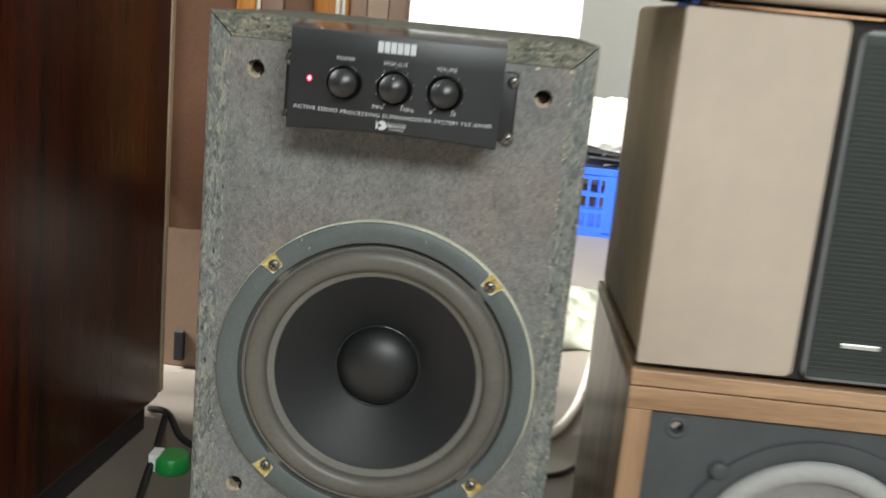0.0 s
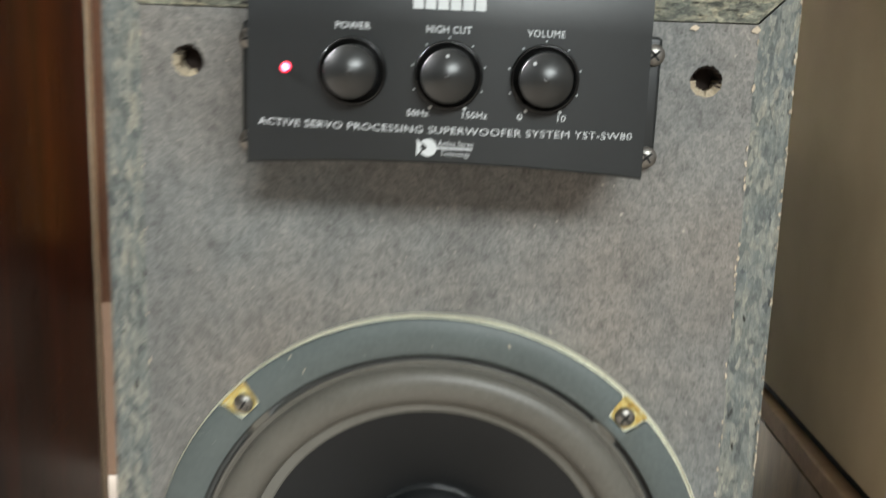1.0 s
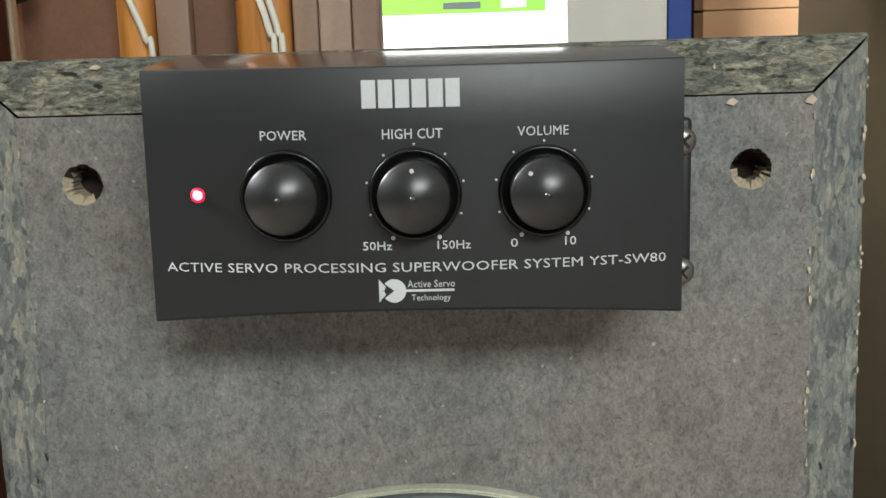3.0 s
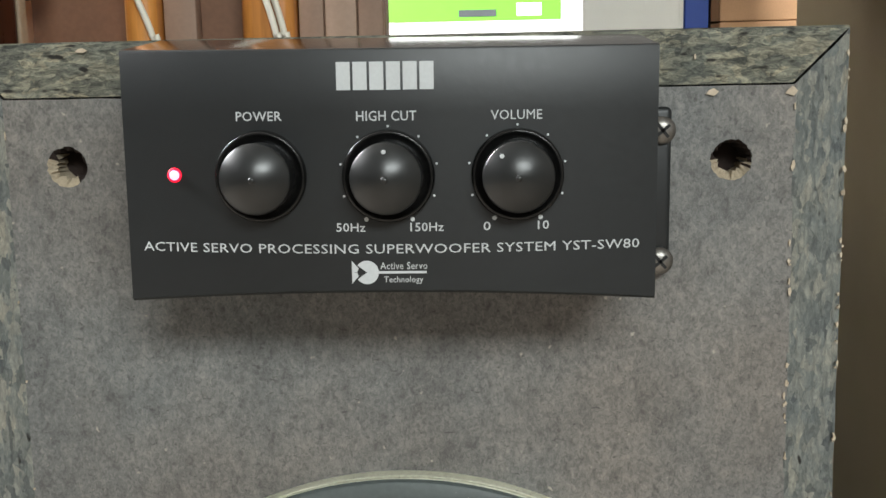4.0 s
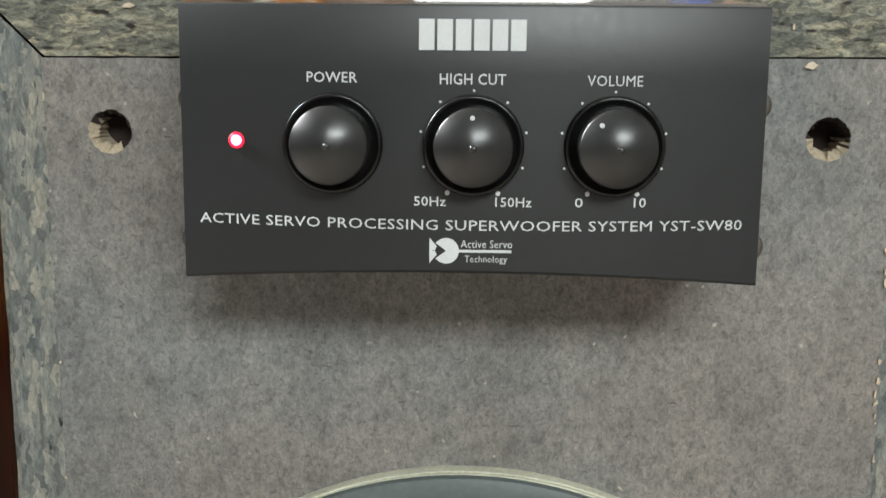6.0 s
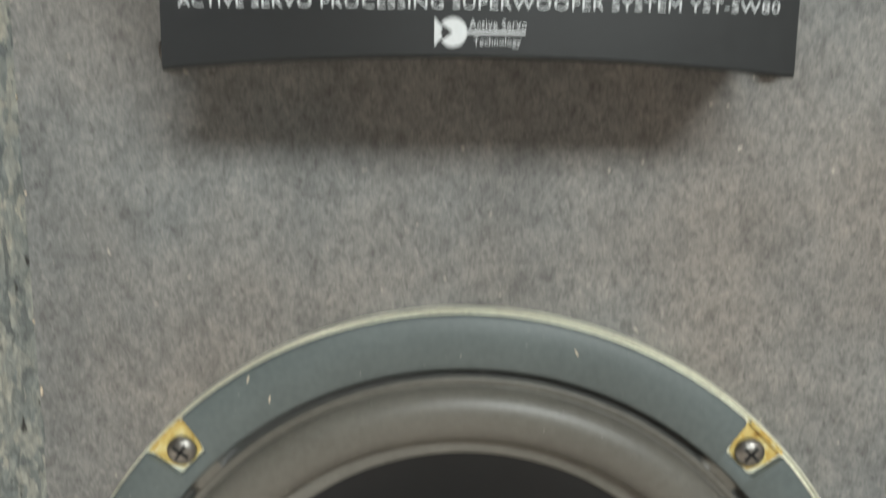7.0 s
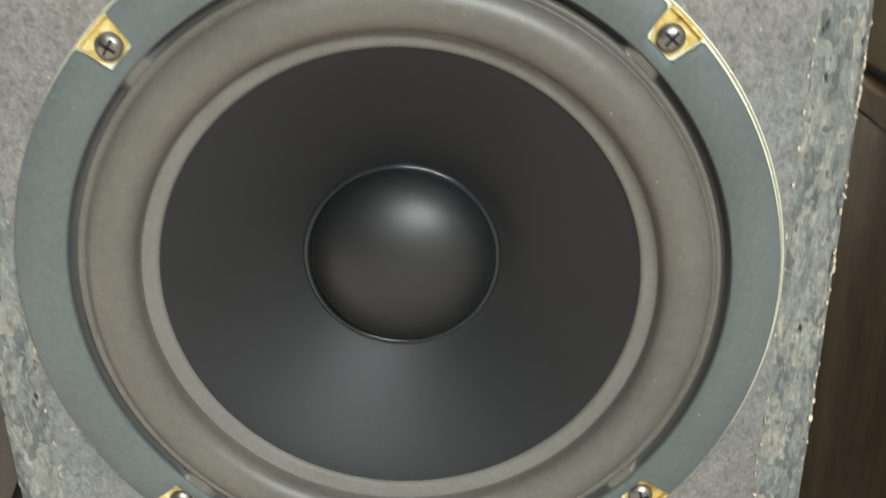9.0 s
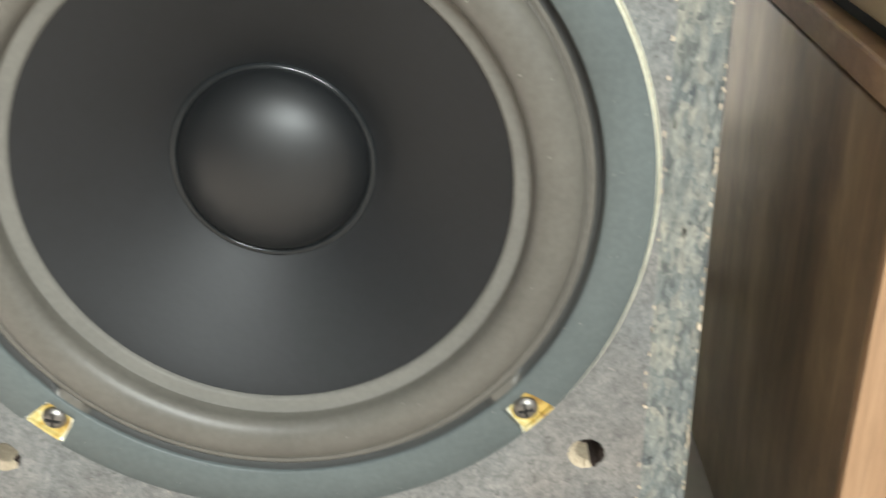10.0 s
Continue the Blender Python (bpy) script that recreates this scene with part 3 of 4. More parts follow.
def panel_shell():
    bm = bmesh.new()
    n = 48
    cols = []
    for i in range(n + 1):
        u = -1 + 2 * i / n
        x = PC + PX * u
        y = face_y(x)
        zb = PZ0 + 0.0040 * (1 - u * u)
        zt = PZ1 - 0.0010 - 0.0006 * (1 - u * u)
        prof = [(-0.0100 - y * 0, zb + 0.0040), (y + 0.014, zb + 0.0030), (y + 0.0040, zb + 0.0004), (y + 0.0010, zb), (y, zb + 0.0008)]
        prof += [(y, zb + 0.0008 + (zt - zb - 0.0016) * s) for s in (0.25, 0.5, 0.75)]
        prof += [(y, zt - 0.0007), (y + 0.0003, zt - 0.0001), (y + 0.0010, zt + 0.0001), (-0.0040, PZ1 + 0.0034)]
        cols.append([bm.verts.new((x, yy, zz)) for yy, zz in prof])
    for a, b in zip(cols, cols[1:]):
        for j in range(len(a) - 1):
            bm.faces.new((a[j], a[j + 1], b[j + 1], b[j])).material_index = int(j == len(a) - 2)
    for c, s in ((cols[0], -1), (cols[-1], 1)):
        bm.faces.new(c)
    return bm


panel = part("control_panel", panel_shell(), (M_PLASTIC, M_PLASTIC_TOP), subwoofer, "black plastic control panel with white lettering", smooth=True, angle=30)
part("panel_chassis", block(-0.0655, 0.0655, -0.036, -0.0005, 0.3340, 0.3940, 0.002), M_BLACK, panel)
for s in (-1, 1):
    out = 0.0874 if s > 0 else 0.0846
    bm = block(min(s * 0.066, s * out), max(s * 0.066, s * out), -0.0042, -0.0004, 0.3272, 0.3785, 0.0018, 3)
    part("bracket", bm, M_PLASTIC, panel, "black mounting bracket", smooth=True, angle=40)
    for z in (0.3712, 0.3296):
        sc = part("screw", screw_head(0.0044, 20 + 30 * s), (M_SCREW, M_SCREW_SLOT), panel, "cross-head bracket screw", smooth=True, angle=35)
        sc.location = (s * (out - 0.0034), -0.0042, z)

KNOBS = [(-0.0333, 0.3618, None), (0.0019, 0.3618, 92), (0.0370, 0.3618, 128)]


def dome(r):
    return -0.0096 - 0.0040 * (1 - r ** 1.9)


for x, z, mark in KNOBS:
    y = face_y(x)
    well = [(0.0094, -0.0016), (0.0106, -0.0017), (0.0112, -0.0024), (0.0117, -0.0028), (0.0122, -0.0026), (0.0126, -0.0018), (0.0127, 0.0022)]
    part("knob_well", lathe(well, 64, (x, y, z)), M_WELL, panel, "black ring round the knob with its depth painted in", smooth=True)
    prof = [(0.0094, 0.0), (0.0095, -0.0088), (0.0096, -0.0094)] + [(0.0096 * r, dome(r)) for r in (0.985, 0.95, 0.88, 0.78, 0.66, 0.52, 0.38, 0.24, 0.11)]
    prof += [(0.0009, dome(0.09)), (0.0006, dome(0.0) - 0.0003), (0.0, dome(0.0) - 0.0004)]
    bm = lathe(prof, 64, (x, y, z))
    if mark:
        a = radians(mark)
        r = 0.0072
        top = dome(r / 0.0096)
        lathe([(0.0006, top + 0.0006), (0.0006, top - 0.0003), (0.0, top - 0.0004)], 12, (x + r * math.cos(a), y, z + r * math.sin(a)), into=bm, index=1)
    part("knob", bm, (M_KNOB, M_INK), panel, "glossy black domed knob" + (" with a white dot" if mark else ""), smooth=True, angle=40)
bm = lathe([(0.0021, 0.0002), (0.0020, -0.0004), (0.0014, -0.0006)], 24, (-0.0587, face_y(-0.0587), 0.3620), index=1)
lathe([(0.0014, -0.0006), (0.0010, -0.0010), (0.0, -0.0012)], 24, (-0.0587, face_y(-0.0587), 0.3620), into=bm, index=0)
part("power_light", bm, (M_LED, M_LED_EDGE), panel, "glowing red power light", smooth=True)


def on_face(bm, lift=0.00025):
    for v in bm.verts:
        v.co.y = face_y(v.co.x) - lift
    return bm


def lettering(text, x0, x1, z0, z1, name="lettering", space=1.04, bold=0.0):
    cu = bpy.data.curves.new(name, "FONT")
    cu.body, cu.space_character, cu.resolution_u, cu.offset = text, space, 2, bold
    tmp = new(name, cu)
    me = bpy.data.meshes.new_from_object(tmp.evaluated_get(bpy.context.evaluated_depsgraph_get()))
    bpy.data.objects.remove(tmp)
    bpy.data.curves.remove(cu)
    bm = bmesh.new()
    bm.from_mesh(me)
    bpy.data.meshes.remove(me)
    xs, ys = [v.co.x for v in bm.verts], [v.co.y for v in bm.verts]
    ax, bx, ay, by = min(xs), max(xs), min(ys), max(ys)
    for v in bm.verts:
        v.co = Vector((x0 + (v.co.x - ax) / (bx - ax) * (x1 - x0), 0, z0 + (v.co.y - ay) / (by - ay) * (z1 - z0)))
    return part(name, on_face(bm), M_INK, panel, "white printed lettering")


lettering("POWER", -0.0400, -0.0271, 0.3769, 0.3795, bold=0.006)
lettering("HIGH CUT", -0.0066, 0.0097, 0.3767, 0.3794, bold=0.006)
lettering("VOLUME", 0.0298, 0.0437, 0.3767, 0.3793)
lettering("50Hz", -0.0128, -0.0048, 0.3465, 0.3489, bold=0.006)
lettering("150Hz", 0.0076, 0.0167, 0.3465, 0.3489, bold=0.006)
lettering("0", 0.0276, 0.0296, 0.3465, 0.3489, bold=0.006)
lettering("10", 0.0426, 0.0457, 0.3465, 0.3489, bold=0.006)
lettering("ACTIVE SERVO PROCESSING SUPERWOOFER SYSTEM YST-SW80", -0.0692, 0.0713, 0.3404, 0.3430)
lettering("Active Servo", -0.0009, 0.0121, 0.3360, 0.3380)
lettering("Technology", 0.0001, 0.0109, 0.3318, 0.3340)
# maker's mark as plain upright blocks
for i in range(6):
    x = -0.0118 + i * 0.0045
    bm = bmesh.new()
    bm.faces.new([bm.verts.new((x + dx, 0, z)) for dx, z in ((0, 0.3850), (0.0038, 0.3850), (0.0038, 0.3925), (0, 0.3925))])
    part("mark_block", on_face(bm), M_INK, panel, "white block of the maker's mark")
# emblem: wedge, disc and bar
bm = bmesh.new()


def flat_poly(pts):
    bm.faces.new([bm.verts.new((x, 0, z)) for x, z in pts])


flat_poly([(-0.0088, 0.3384), (-0.0081, 0.3376), (-0.0081, 0.3328), (-0.0088, 0.3319)])
flat_poly([(-0.0081, 0.3376), (-0.0069, 0.3363), (-0.0074, 0.3352), (-0.0081, 0.3352)])
flat_poly([(-0.0081, 0.3328), (-0.0081, 0.3351), (-0.0074, 0.3351), (-0.0069, 0.3341)])
arc = [(-0.0046 + 0.0033 * math.cos(t), 0.33515 + 0.0033 * math.sin(t)) for t in np.linspace(-2.5, 2.5, 24)]
flat_poly(arc + [(-0.0046, 0.33515)])
flat_poly([(-0.0014, 0.3348), (0.0119, 0.3348), (0.0119, 0.3355), (-0.0014, 0.3355)])
part("emblem", on_face(bm, 0.0003), M_INK, panel, "white emblem of a wedge, disc and bar")
for cx, cz in ((0.0019, 0.3618), (0.0370, 0.3618)):
    for k, a in enumerate(np.linspace(-62, 242, 9)):
        big = k in (0, 8)
        r = 0.0135
        bm = bmesh.new()
        rr = 0.00062 if big else 0.00034
        x, z = cx + r * math.cos(radians(a)), cz + r * math.sin(radians(a))
        bm.faces.new([bm.verts.new((x + rr * math.cos(t), 0, z + rr * math.sin(t))) for t in np.linspace(0, 2 * math.pi, 13)[:-1]])
        part("scale_dot", on_face(bm), M_INK, panel)

# the panel hangs slightly askew
panel.matrix_local = Matrix.Translation((0.0005, 0, 0.3615)) @ Matrix.Diagonal((0.985, 1.0, 0.985, 1.0)) @ Matrix.Rotation(radians(0.5), 4, "Y") @ Matrix.Translation((0, 0, -0.361))

# ---------------------------------------------------------------- tall wooden loudspeaker beside it
ls = thing("floor_loudspeaker", "tall glossy red-brown veneered loudspeaker cabinet standing on the floor", "loudspeaker", (-0.305, 0.445, FLOOR), -4.9)
part("cabinet", block(-0.36, 0.0, -0.460, -0.010, 0.034, 1.1, 0.010, 4), M_MAHOG, ls, smooth=True, angle=40)
part("back_panel", block(-0.345, -0.0015, -0.0095, 0.002, 0.04, 1.09, 0.002), M_PALE_EDGE, ls, "pale bare edge of the back board")
part("plinth", block(-0.345, -0.012, -0.440, -0.030, 0.0, 0.0345), M_BLACK, ls)
bm = bmesh.new()
rnd = random.Random(3)
for i in range(9):
    y, z = rnd.uniform(-0.115, -0.075), rnd.uniform(0.165, 0.215)
    ln, h = rnd.uniform(0.012, 0.03), rnd.uniform(-0.004, 0.012)
    vs = [bm.verts.new(p) for p in ((0.0004, y, z), (0.0004, y + ln, z + h), (0.0004, y + ln, z + h + 0.0007), (0.0004, y, z + 0.0006))]
    bm.faces.new(vs)
part("scratches", bm, plain("dull_scratch", (0.13, 0.06, 0.035), 0.6), ls, "dull brown scratches")

# ---------------------------------------------------------------- stacked loudspeakers on the other side
ws = thing("wooden_loudspeaker", "tan veneered loudspeaker with a dark baffle standing on the floor", "loudspeaker", (0.1965, -0.004, FLOOR), 0.5)
part("side_panel", block(0.0, 0.016, 0.004, 0.268, 0.0, 0.2715, 0.001), M_WALNUT, ws, "brown veneered side")
part("side_panel", block(0.424, 0.44, 0.004, 0.268, 0.0, 0.2715, 0.001), M_WALNUT, ws, "brown veneered side")
part("top_panel", block(-0.0005, 0.4405, -0.001, 0.269, 0.2725, 0.2855, 0.0015), M_OAK, ws, "tan veneered top board")
part("bottom_panel", block(0.0165, 0.4235, 0.004, 0.268, 0.0, 0.016), M_WALNUT, ws)
part("front_frame", block(0.0, 0.44, 0.0, 0.0038, 0.2535, 0.2715, 0.0006), M_OAK, ws, "tan wooden front rail")
part("front_frame", block(0.0, 0.019, 0.0, 0.0038, 0.0, 0.2533, 0.0006), M_OAK_V, ws, "tan wooden front stile")
part("front_frame", block(0.421, 0.44, 0.0, 0.0038, 0.0, 0.2533, 0.0006), M_OAK_V, ws, "tan wooden front stile")
part("baffle", slab_with_holes([(0.0165, 0.0165), (0.4235, 0.0165), (0.4235, 0.271), (0.0165, 0.271)], [ring_points(0.041, 0.239, 0.0050, 24), ring_points(0.158, 0.128, 0.100, 48)], 0.006, 0.018), M_BAFFLE2, ws, "dark grey baffle")
part("peg_socket", lathe([(0.0050, 0.010), (0.0050, -0.0004), (0.0062, -0.0010), (0.0090, -0.0006), (0.0094, 0.0004)], 32, (0.041, 0.006, 0.239)), M_BAFFLE2, ws, "dark round grille peg socket", smooth=True)
wc = (0.158, 0.006, 0.128)
drv = part("woofer", lathe([(0.113, 0.0), (0.112, -0.003), (0.102, -0.0035), (0.098, -0.002), (0.096, 0.0)], 96, wc), M_BAFFLE2, ws, "grey woofer frame", smooth=True, angle=40)
part("surround", lathe([(0.0958, 0.0)] + [(0.087 + 0.0085 * math.cos(t), -0.001 - 0.006 * math.sin(t)) for t in np.linspace(0, math.pi, 14)] + [(0.076, 0.002), (0.03, 0.03), (0, 0.024)], 96, wc), M_GREYCONE, drv, "pale grey surround", smooth=True)
for dx in (-0.080, 0.080):
    part("screw_boss", lathe([(0.0075, 0.0), (0.0070, -0.0045), (0.005, -0.0055), (0.0, -0.005)], 24, (wc[0] + dx, wc[1], wc[2] + 0.080)), M_BAFFLE2, drv, smooth=True)

rs = thing("beige_loudspeaker", "beige cloth-fronted loudspeaker with a dark ribbed grille lying on another loudspeaker", "loudspeaker", (0.1975, -0.009, 0.1662), 1.5)
part("cabinet", block(0.004, 0.42, 0.010, 0.252, 0.004, 0.271, 0.006, 3), M_BEIGE_SIDE, rs, "brown vinyl-wrapped cabinet", smooth=True, angle=40)
part("base_gap", block(0.008, 0.415, 0.016, 0.246, 0.0, 0.0045), M_BLACK, rs)
part("front_edge", block(0.003, 0.42, 0.0045, 0.0105, 0.003, 0.272, 0.002), M_BLACK, rs)


def rounded_plate(x0, x1, z0, z1, y0, y1, r, corners="tb", bevel=0.002):
    pts = []
    for cx, cz, a0, on in ((x1 - r, z1 - r, 0, True), (x0 + r, z1 - r, 90, False), (x0 + r, z0 + r, 180, False), (x1 - r, z0 + r, 270, True)):
        for k in range(7):
            a = radians(a0 + 15 * k)
            rr = r if (on or corners == "all") else 0.002
            ccx = cx if rr == r else x0 + rr
            ccz = cz if rr == r else (z1 - rr if a0 == 90 else z0 + rr)
            pts.append((ccx + rr * math.cos(a), ccz + rr * math.sin(a)))
    bm = bmesh.new()
    vs = [bm.verts.new((x, y1, z)) for x, z in pts]
    f = bm.faces.new(vs)
    made = bmesh.ops.extrude_face_region(bm, geom=[f])["geom"]
    top = [v for v in made if isinstance(v, bmesh.types.BMVert)]
    for v in top:
        v.co.y = y0
    ed = [e for e in bm.edges if all(v in top for v in e.verts)]
    bmesh.ops.bevel(bm, geom=ed, offset=bevel, segments=2, affect="EDGES", profile=0.5)
    return bm


part("cloth_panel", rounded_plate(0.0, 0.1170, 0.0060, 0.2700, -0.001, 0.0050, 0.007), M_BEIGE, rs, "smooth beige cloth panel with rounded corners", smooth=True, angle=35)
grille = part("grille", rounded_plate(0.1230, 0.2700, 0.0060, 0.2650, -0.002, 0.0050, 0.010, "all"), M_GRILLE_EDGE, rs, "dark grey ribbed plastic grille", smooth=True, angle=35)
part("grille_field", block(0.1258, 0.2672, -0.0032, -0.0010, 0.0092, 0.2618, 0.0008), M_GRILLE, grille)
rib = mesh_of("rib", block(-0.0695, 0.0695, -0.0014, 0.0, -0.0009, 0.0009, 0.0004, 1), M_GRILLE)
for k in range(66):
    ob = new("rib", rib)
    ob.parent, ob.location = grille, (0.1965, -0.0031, 0.017 + k * 0.00365)
part("badge", block(0.148, 0.176, -0.0062, -0.0040, 0.0345, 0.0385, 0.0008), M_SILVER, rs, "small silver badge")

top_box = thing("stacked_loudspeaker", "beige loudspeaker cabinet resting on top of another loudspeaker", "loudspeaker", (0.172, -0.028, 0.4405), 1.5)
part("cabinet", block(0.0, 0.42, 0.0, 0.18, 0.003, 0.26, 0.006, 3), M_BEIGE, top_box, smooth=True, angle=40)
for fx in (0.04, 0.38):
    for fy in (0.04, 0.14):
        part("foot", lathe([(0.012, 0), (0.012, 0.004), (0, 0.004)], 16), M_BLACK, top_box).matrix_local = pose(fx, fy, 0.0037, -90, 0, 0)

# ---------------------------------------------------------------- things behind
screen = thing("slatted_wooden_screen", "brown and orange slatted wooden furniture back standing on the floor", "furniture", (0, 0.5, FLOOR))
part("back_board", block(-0.62, -0.047, 0.022, 0.052, 0.232, 0.74), M_BROWN, screen)
for x0, x1, m, kind in ((-0.2220, -0.1955, M_TAUPE, 1), (-0.1145, -0.0945, M_TAUPE, 1), (-0.0940, -0.0685, M_TAUPE_L, 1), (-0.0680, -0.0475, M_TAUPE, 1), (-0.345, -0.333, M_TAUPE_L, 1)):
    part("slat", block(x0, x1, 0.004, 0.021, 0.285, 0.73, 0.002, 2), m, screen, smooth=True, angle=40)
for x0, x1 in ((-0.2490, -0.2230), (-0.1570, -0.1155)):
    part("post", block(x0, x1, -0.014, 0.021, 0.285, 0.73, 0.010, 5), M_ORANGE, screen, "rounded orange lacquered post", smooth=True, angle=40)
part("clamp", block(-0.50, -0.308, -0.050, -0.006, 0.577, 0.66, 0.012, 4), M_BLACK, screen, "black rounded clamp", smooth=True, angle=40)
part("lower_board", block(-0.60, -0.06, 0.140, 0.175, 0.0, 0.229, 0.002), M_LOW_BOARD, screen, "dull brown lower board")
part("socket", block(-0.352, -0.337, 0.130, 0.1395, 0.012, 0.056, 0.002), M_BLACK, screen, "small black socket")
for x in (-0.0110, 0.0880, 0.0945):
    solid("hanging_cable", tube([(x - 0.256, 0.480, 0.56), (x - 0.240, 0.481, 0.505), (x - 0.226, 0.482, 0.462), (x * 0.97 - 0.214, 0.482, 0.428), (x * 0.95 - 0.209, 0.482, 0.39), (x * 0.95 - 0.207, 0.483, 0.05), (x - 0.20, 0.47, FLOOR + 0.003)], 0.0026), M_CABLE_W, "thin white cable hanging in front of a post", "cable", smooth=True)

card = thing("printed_carton", "tall white printed carton with a green band on the floor", "carton", (0, 2.25, FLOOR))
part("carton", block(-0.45, 0.280, 0.0, 0.34, 0.0, 1.05, 0.003), M_CARD_WHITE, card)
part("green_band", block(-0.448, 0.226, -0.0015, 0.0, 0.658, 0.90), M_GREEN_INK, card)
part("print_block", block(-0.02, 0.070, -0.0030, -0.0016, 0.668, 0.684), M_BAFFLE2, card, "small dark printed block")
part("print_block", block(0.120, 0.180, -0.0030, -0.0016, 0.668, 0.698), M_CARD_WHITE, card)

blue_box = thing("blue_box", "narrow blue box standing on the floor beside the cream cabinet", "box", (0.657, 2.77, FLOOR))
part("body", block(-0.034, 0.034, 0.0, 0.34, 0.0, 1.10, 0.003), M_BLUE_INK, blue_box)

cab = thing("white_cabinet", "plain cream enamelled cabinet against the wall", "cabinet", (0.0, 2.75, FLOOR))
part("body", block(-1.2, 0.62, 0.02, 0.50, 0.0, 0.98, 0.004), M_WHITE, cab)
for x0, x1 in ((-1.18, -0.59), (-0.57, 0.01), (0.03, 0.605)):
    part("door", block(x0, x1, 0.0, 0.0195, 0.03, 0.96, 0.003), M_WHITE, cab)
for z0, z1, name in ((FLOOR, 0.553, "standing on the floor beside the cabinet"), (0.553, 0.95, "stacked on another box")):
    cbox = thing("cardboard_box", "tan cardboard box " + name, "box", (0, 2.80, z0), group="stacked cardboard boxes")
    part("carton", block(0.730, 1.30, 0.0, 0.36, 0.0, z1 - z0 - 0.002, 0.004), M_CARD, cbox)
    part("flap", block(0.704, 0.729, 0.002, 0.36, 0.0, z1 - z0 - 0.006, 0.002), M_CARD_TAPE, cbox, "darker folded flap")


def crate():
    t = thing("plastic_crate", "blue plastic crate with slotted sides standing on the floor", "crate", (0.300, 1.885, FLOOR))
    w, d, h = 0.56, 0.30, 0.178

    def slotted(lenx):
        holes = []
        nx = int(lenx / 0.028)
        for r in range(3):
            for c in range(nx):
                x0 = -lenx / 2 + 0.014 + c * (lenx - 0.028) / nx
                z0 = 0.026 + r * 0.044
                holes.append([(x0 + 0.003, z0), (x0 + (lenx - 0.028) / nx - 0.003, z0), (x0 + (lenx - 0.028) / nx - 0.003, z0 + 0.034), (x0 + 0.003, z0 + 0.034)])
        return slab_with_holes([(-lenx / 2, 0), (lenx / 2, 0), (lenx / 2, h), (-lenx / 2, h)], holes, 0, 0.004)
    for y, nm in ((0, "front_wall"), (d, "rear_wall")):
        part(nm, slotted(w), M_BLUE, t).location = (0, y, 0)
    for x in (-w / 2 + 0.002, w / 2 - 0.002):
        part("end_wall", slotted(d - 0.002), M_BLUE, t).matrix_local = pose(x, d / 2 + 0.003, 0, 0, 0, 90)
    part("floor_panel", block(-w / 2 + 0.005, w / 2 - 0.005, 0.005, d, 0.002, 0.006), M_BLUE, t)
    part("rim", block(-w / 2 - 0.003, w / 2 + 0.003, -0.003, 0.0, h - 0.018, h, 0.001), M_BLUE, t)
    part("handle_panel", block(0.066, 0.276, -0.0040, -0.0005, 0.012, h - 0.019, 0.001), M_BLUE, t, "plain blue handle panel")
    part("label", block(0.120, 0.146, -0.0050, -0.0041, 0.016, 0.034), M_CARD_WHITE, t, "small white label")
    return t


crate()


def lump(name, at, size, mat, label, category, seed, rough=0.35, flat=0.5):
    bm = bmesh.new()
    bmesh.ops.create_icosphere(bm, subdivisions=5, radius=1)
    for v in bm.verts:
        n = v.co.normalized()
        k = 1 + rough * noise.noise(n * 2.0 + Vector((seed, 0, 0))) + rough * 0.5 * abs(noise.noise(n * 5 + Vector((0, seed, 0)))) + 0.06 * noise.noise(n * 14)
        v.co = Vector((n.x * size[0] * k, n.y * size[1] * k, n.z * size[2] * k))
    low = min(v.co.z for v in bm.verts) * flat
    for v in bm.verts:
        v.co.z = max(v.co.z, low) - low
    bmesh.ops.translate(bm, verts=bm.verts, vec=at)
    return solid(name, bm, mat, label, category, smooth=True)


lump("crumpled_cloth", (0.390, 2.05, FLOOR + 0.165), (0.17, 0.090, 0.105), M_RAG, "crumpled white cloth heaped in the blue crate", "cloth", 4.2)
for k in range(4):
    r = random.Random(k)
    solid("tangled_cable", tube([(0.26 + r.uniform(0, 0.22), 1.900 + r.uniform(0, 0.04), FLOOR + 0.180 + r.uniform(0, 0.045)) for _ in range(7)], 0.005), M_CABLE_B, "black cable tangled on top of the crate", "cable", smooth=True)

# crumpled paper on the floor
bm = bmesh.new()
n = 30
grid = [[None] * (n + 1) for _ in range(n + 1)]
for i in range(n + 1):
    for j in range(n + 1):
        x, y = 0.14 + 0.185 * i / n, 0.91 + 0.38 * j / n
        h = 0.012 + 0.022 * abs(noise.noise(Vector((x * 16, y * 14, 2)))) + 0.008 * noise.noise(Vector((x * 50, y * 50, 7)))
        if j == 0:
            h *= 0.4
        grid[i][j] = bm.verts.new((x + 0.01 * noise.noise(Vector((x * 20, y * 9, 1))), y + 0.015 * noise.noise(Vector((x * 25, 5, 1))), FLOOR + max(0.001, h)))
for i in range(n):
    for j in range(n):
        bm.faces.new((grid[i][j], grid[i + 1][j], grid[i + 1][j + 1], grid[i][j + 1]))
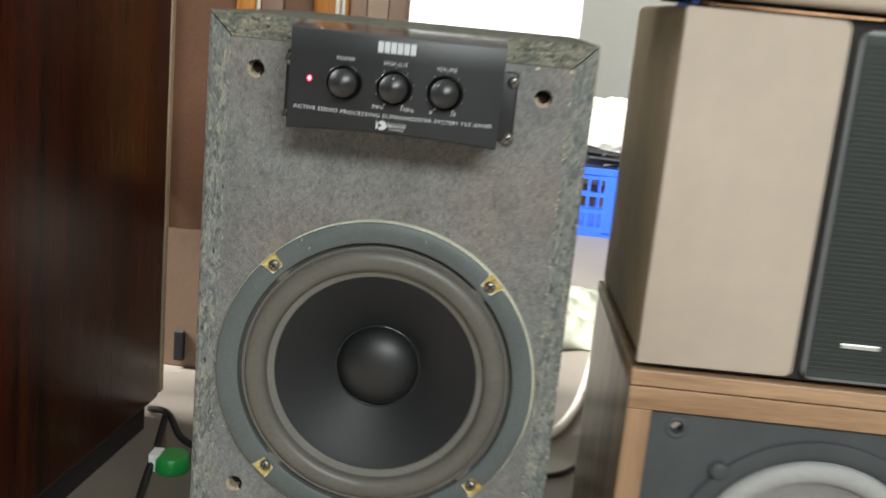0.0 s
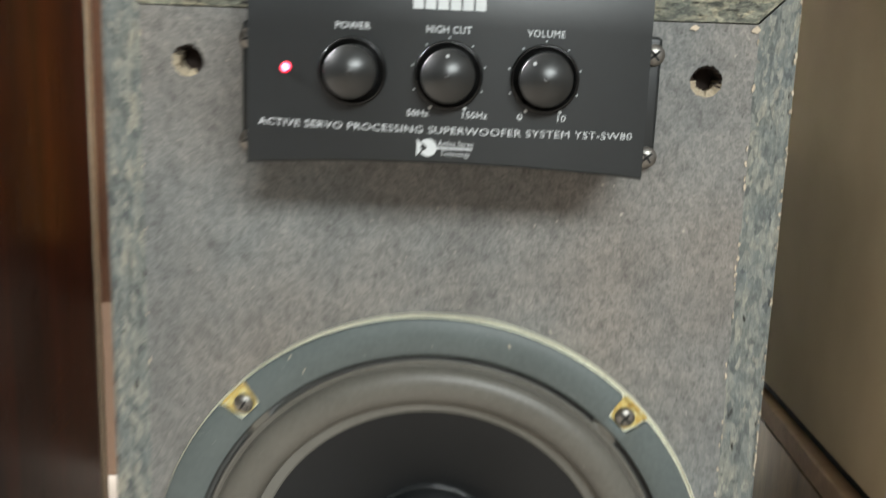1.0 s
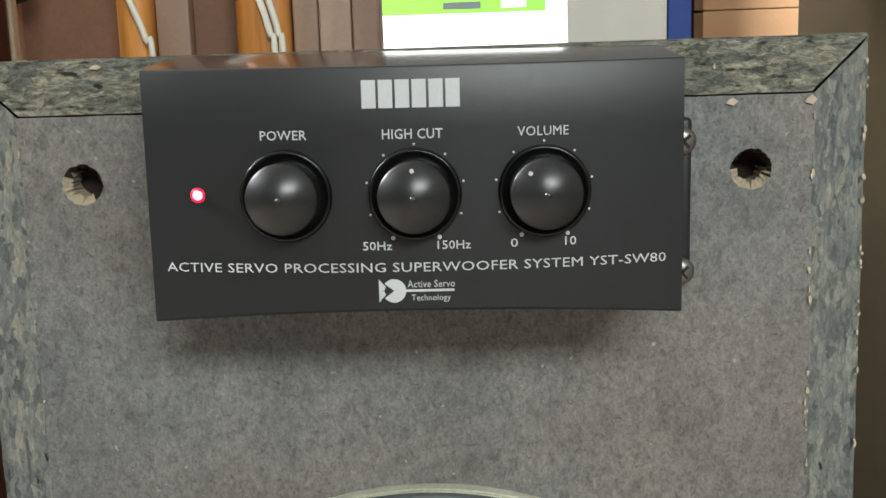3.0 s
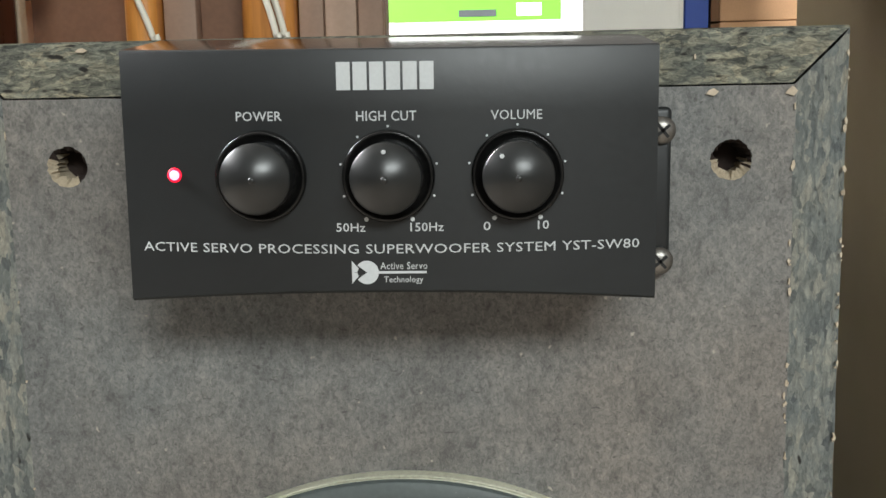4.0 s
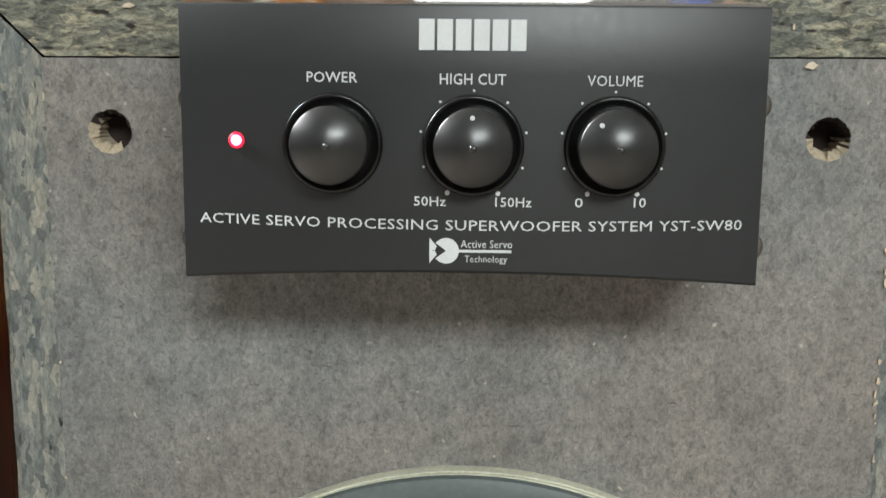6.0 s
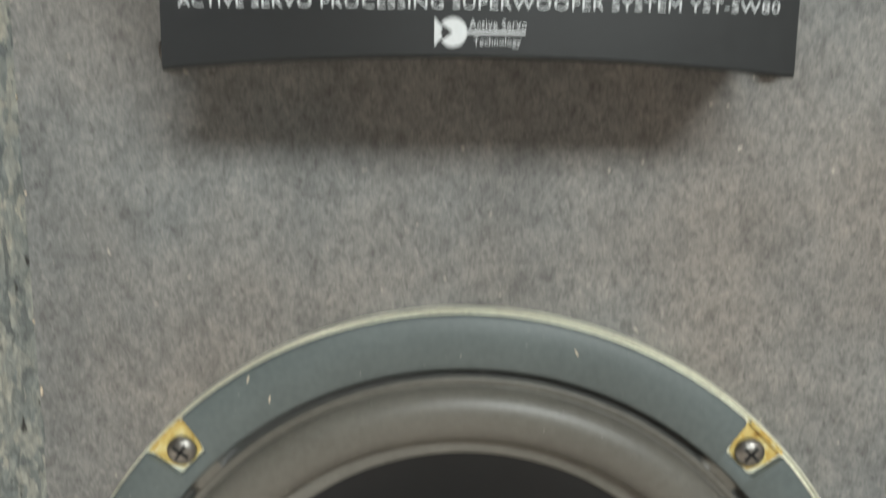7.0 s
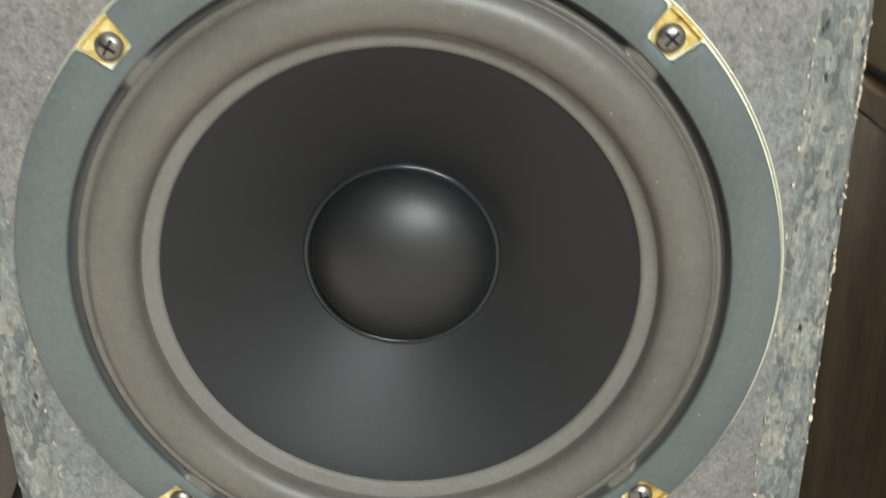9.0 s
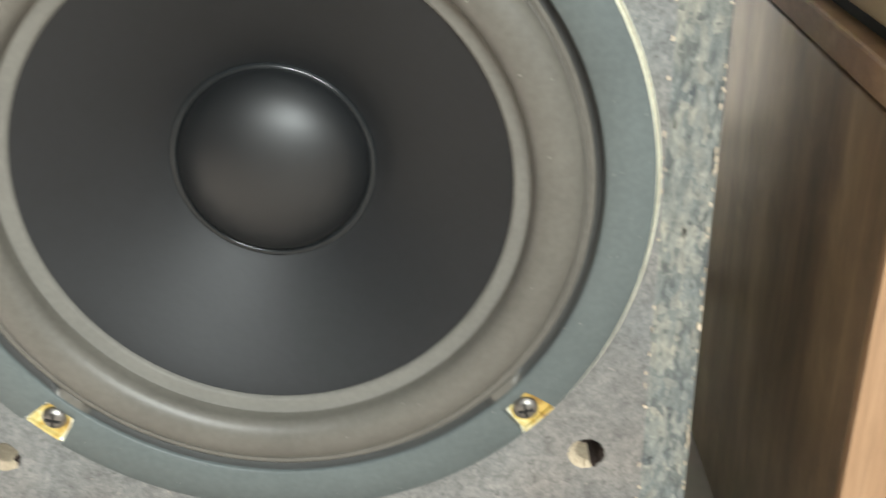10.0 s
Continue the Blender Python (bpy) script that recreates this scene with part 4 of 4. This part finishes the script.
made = bmesh.ops.extrude_face_region(bm, geom=list(bm.faces))["geom"]
for v in made:
    if isinstance(v, bmesh.types.BMVert):
        v.co.z = max(FLOOR + 0.0005, v.co.z - 0.006)
solid("crumpled_paper", bm, M_PAPER, "crumpled pale greenish paper lying on the floor", "paper", smooth=True)
F = FLOOR
solid("floor_cable", tube([(0.33, 1.25, F + 0.005), (0.300, 1.02, F + 0.040), (0.278, 0.92, F + 0.012), (0.260, 0.80, F + 0.006), (0.226, 0.63, F + 0.006), (0.182, 0.52, F + 0.006), (0.11, 0.47, F + 0.006)], 0.0062), M_CABLE_W, "thick cream cable lying on the floor", "cable", smooth=True)
solid("floor_cable", tube([(0.30, 0.50, F + 0.003), (0.225, 0.452, F + 0.003), (0.180, 0.405, F + 0.003), (0.05, 0.36, F + 0.003)], 0.0030), M_CABLE_B, "thin black cable lying on the floor", "cable", smooth=True)
solid("floor_cable", tube([(-0.33, 0.47, F + 0.004), (-0.285, 0.40, F + 0.030), (-0.255, 0.37, F + 0.012), (-0.20, 0.36, F + 0.004), (-0.10, 0.40, F + 0.004)], 0.0042), M_CABLE_B, "black cable on the floor between the cabinets", "cable", smooth=True)
solid("floor_cable", tube([(-0.287, 0.40, F + 0.030), (-0.278, 0.34, F + 0.014), (-0.268, 0.27, F + 0.004), (-0.25, 0.18, F + 0.004)], 0.0042), M_CABLE_B, "black cable on the floor between the cabinets", "cable", smooth=True)
cap_thing = thing("green_bottle_cap", "small green plastic cap with a white label on the floor", "cap", (-0.252, 0.315, FLOOR))
part("cap_body", lathe([(0, 0), (0.019, 0), (0.020, 0.002), (0.0195, 0.016), (0.017, 0.019), (0, 0.019)], 32), M_GREEN, cap_thing, smooth=True, angle=40).matrix_local = pose(0, 0, 0, 90, 0, 0)
part("label", block(-0.024, -0.012, -0.012, 0.010, 0.0, 0.0205, 0.001), M_CARD_WHITE, cap_thing, "white paper label")

# the subwoofer's parts are laid out in world heights above
for child in subwoofer.children:
    child.location.z -= FLOOR
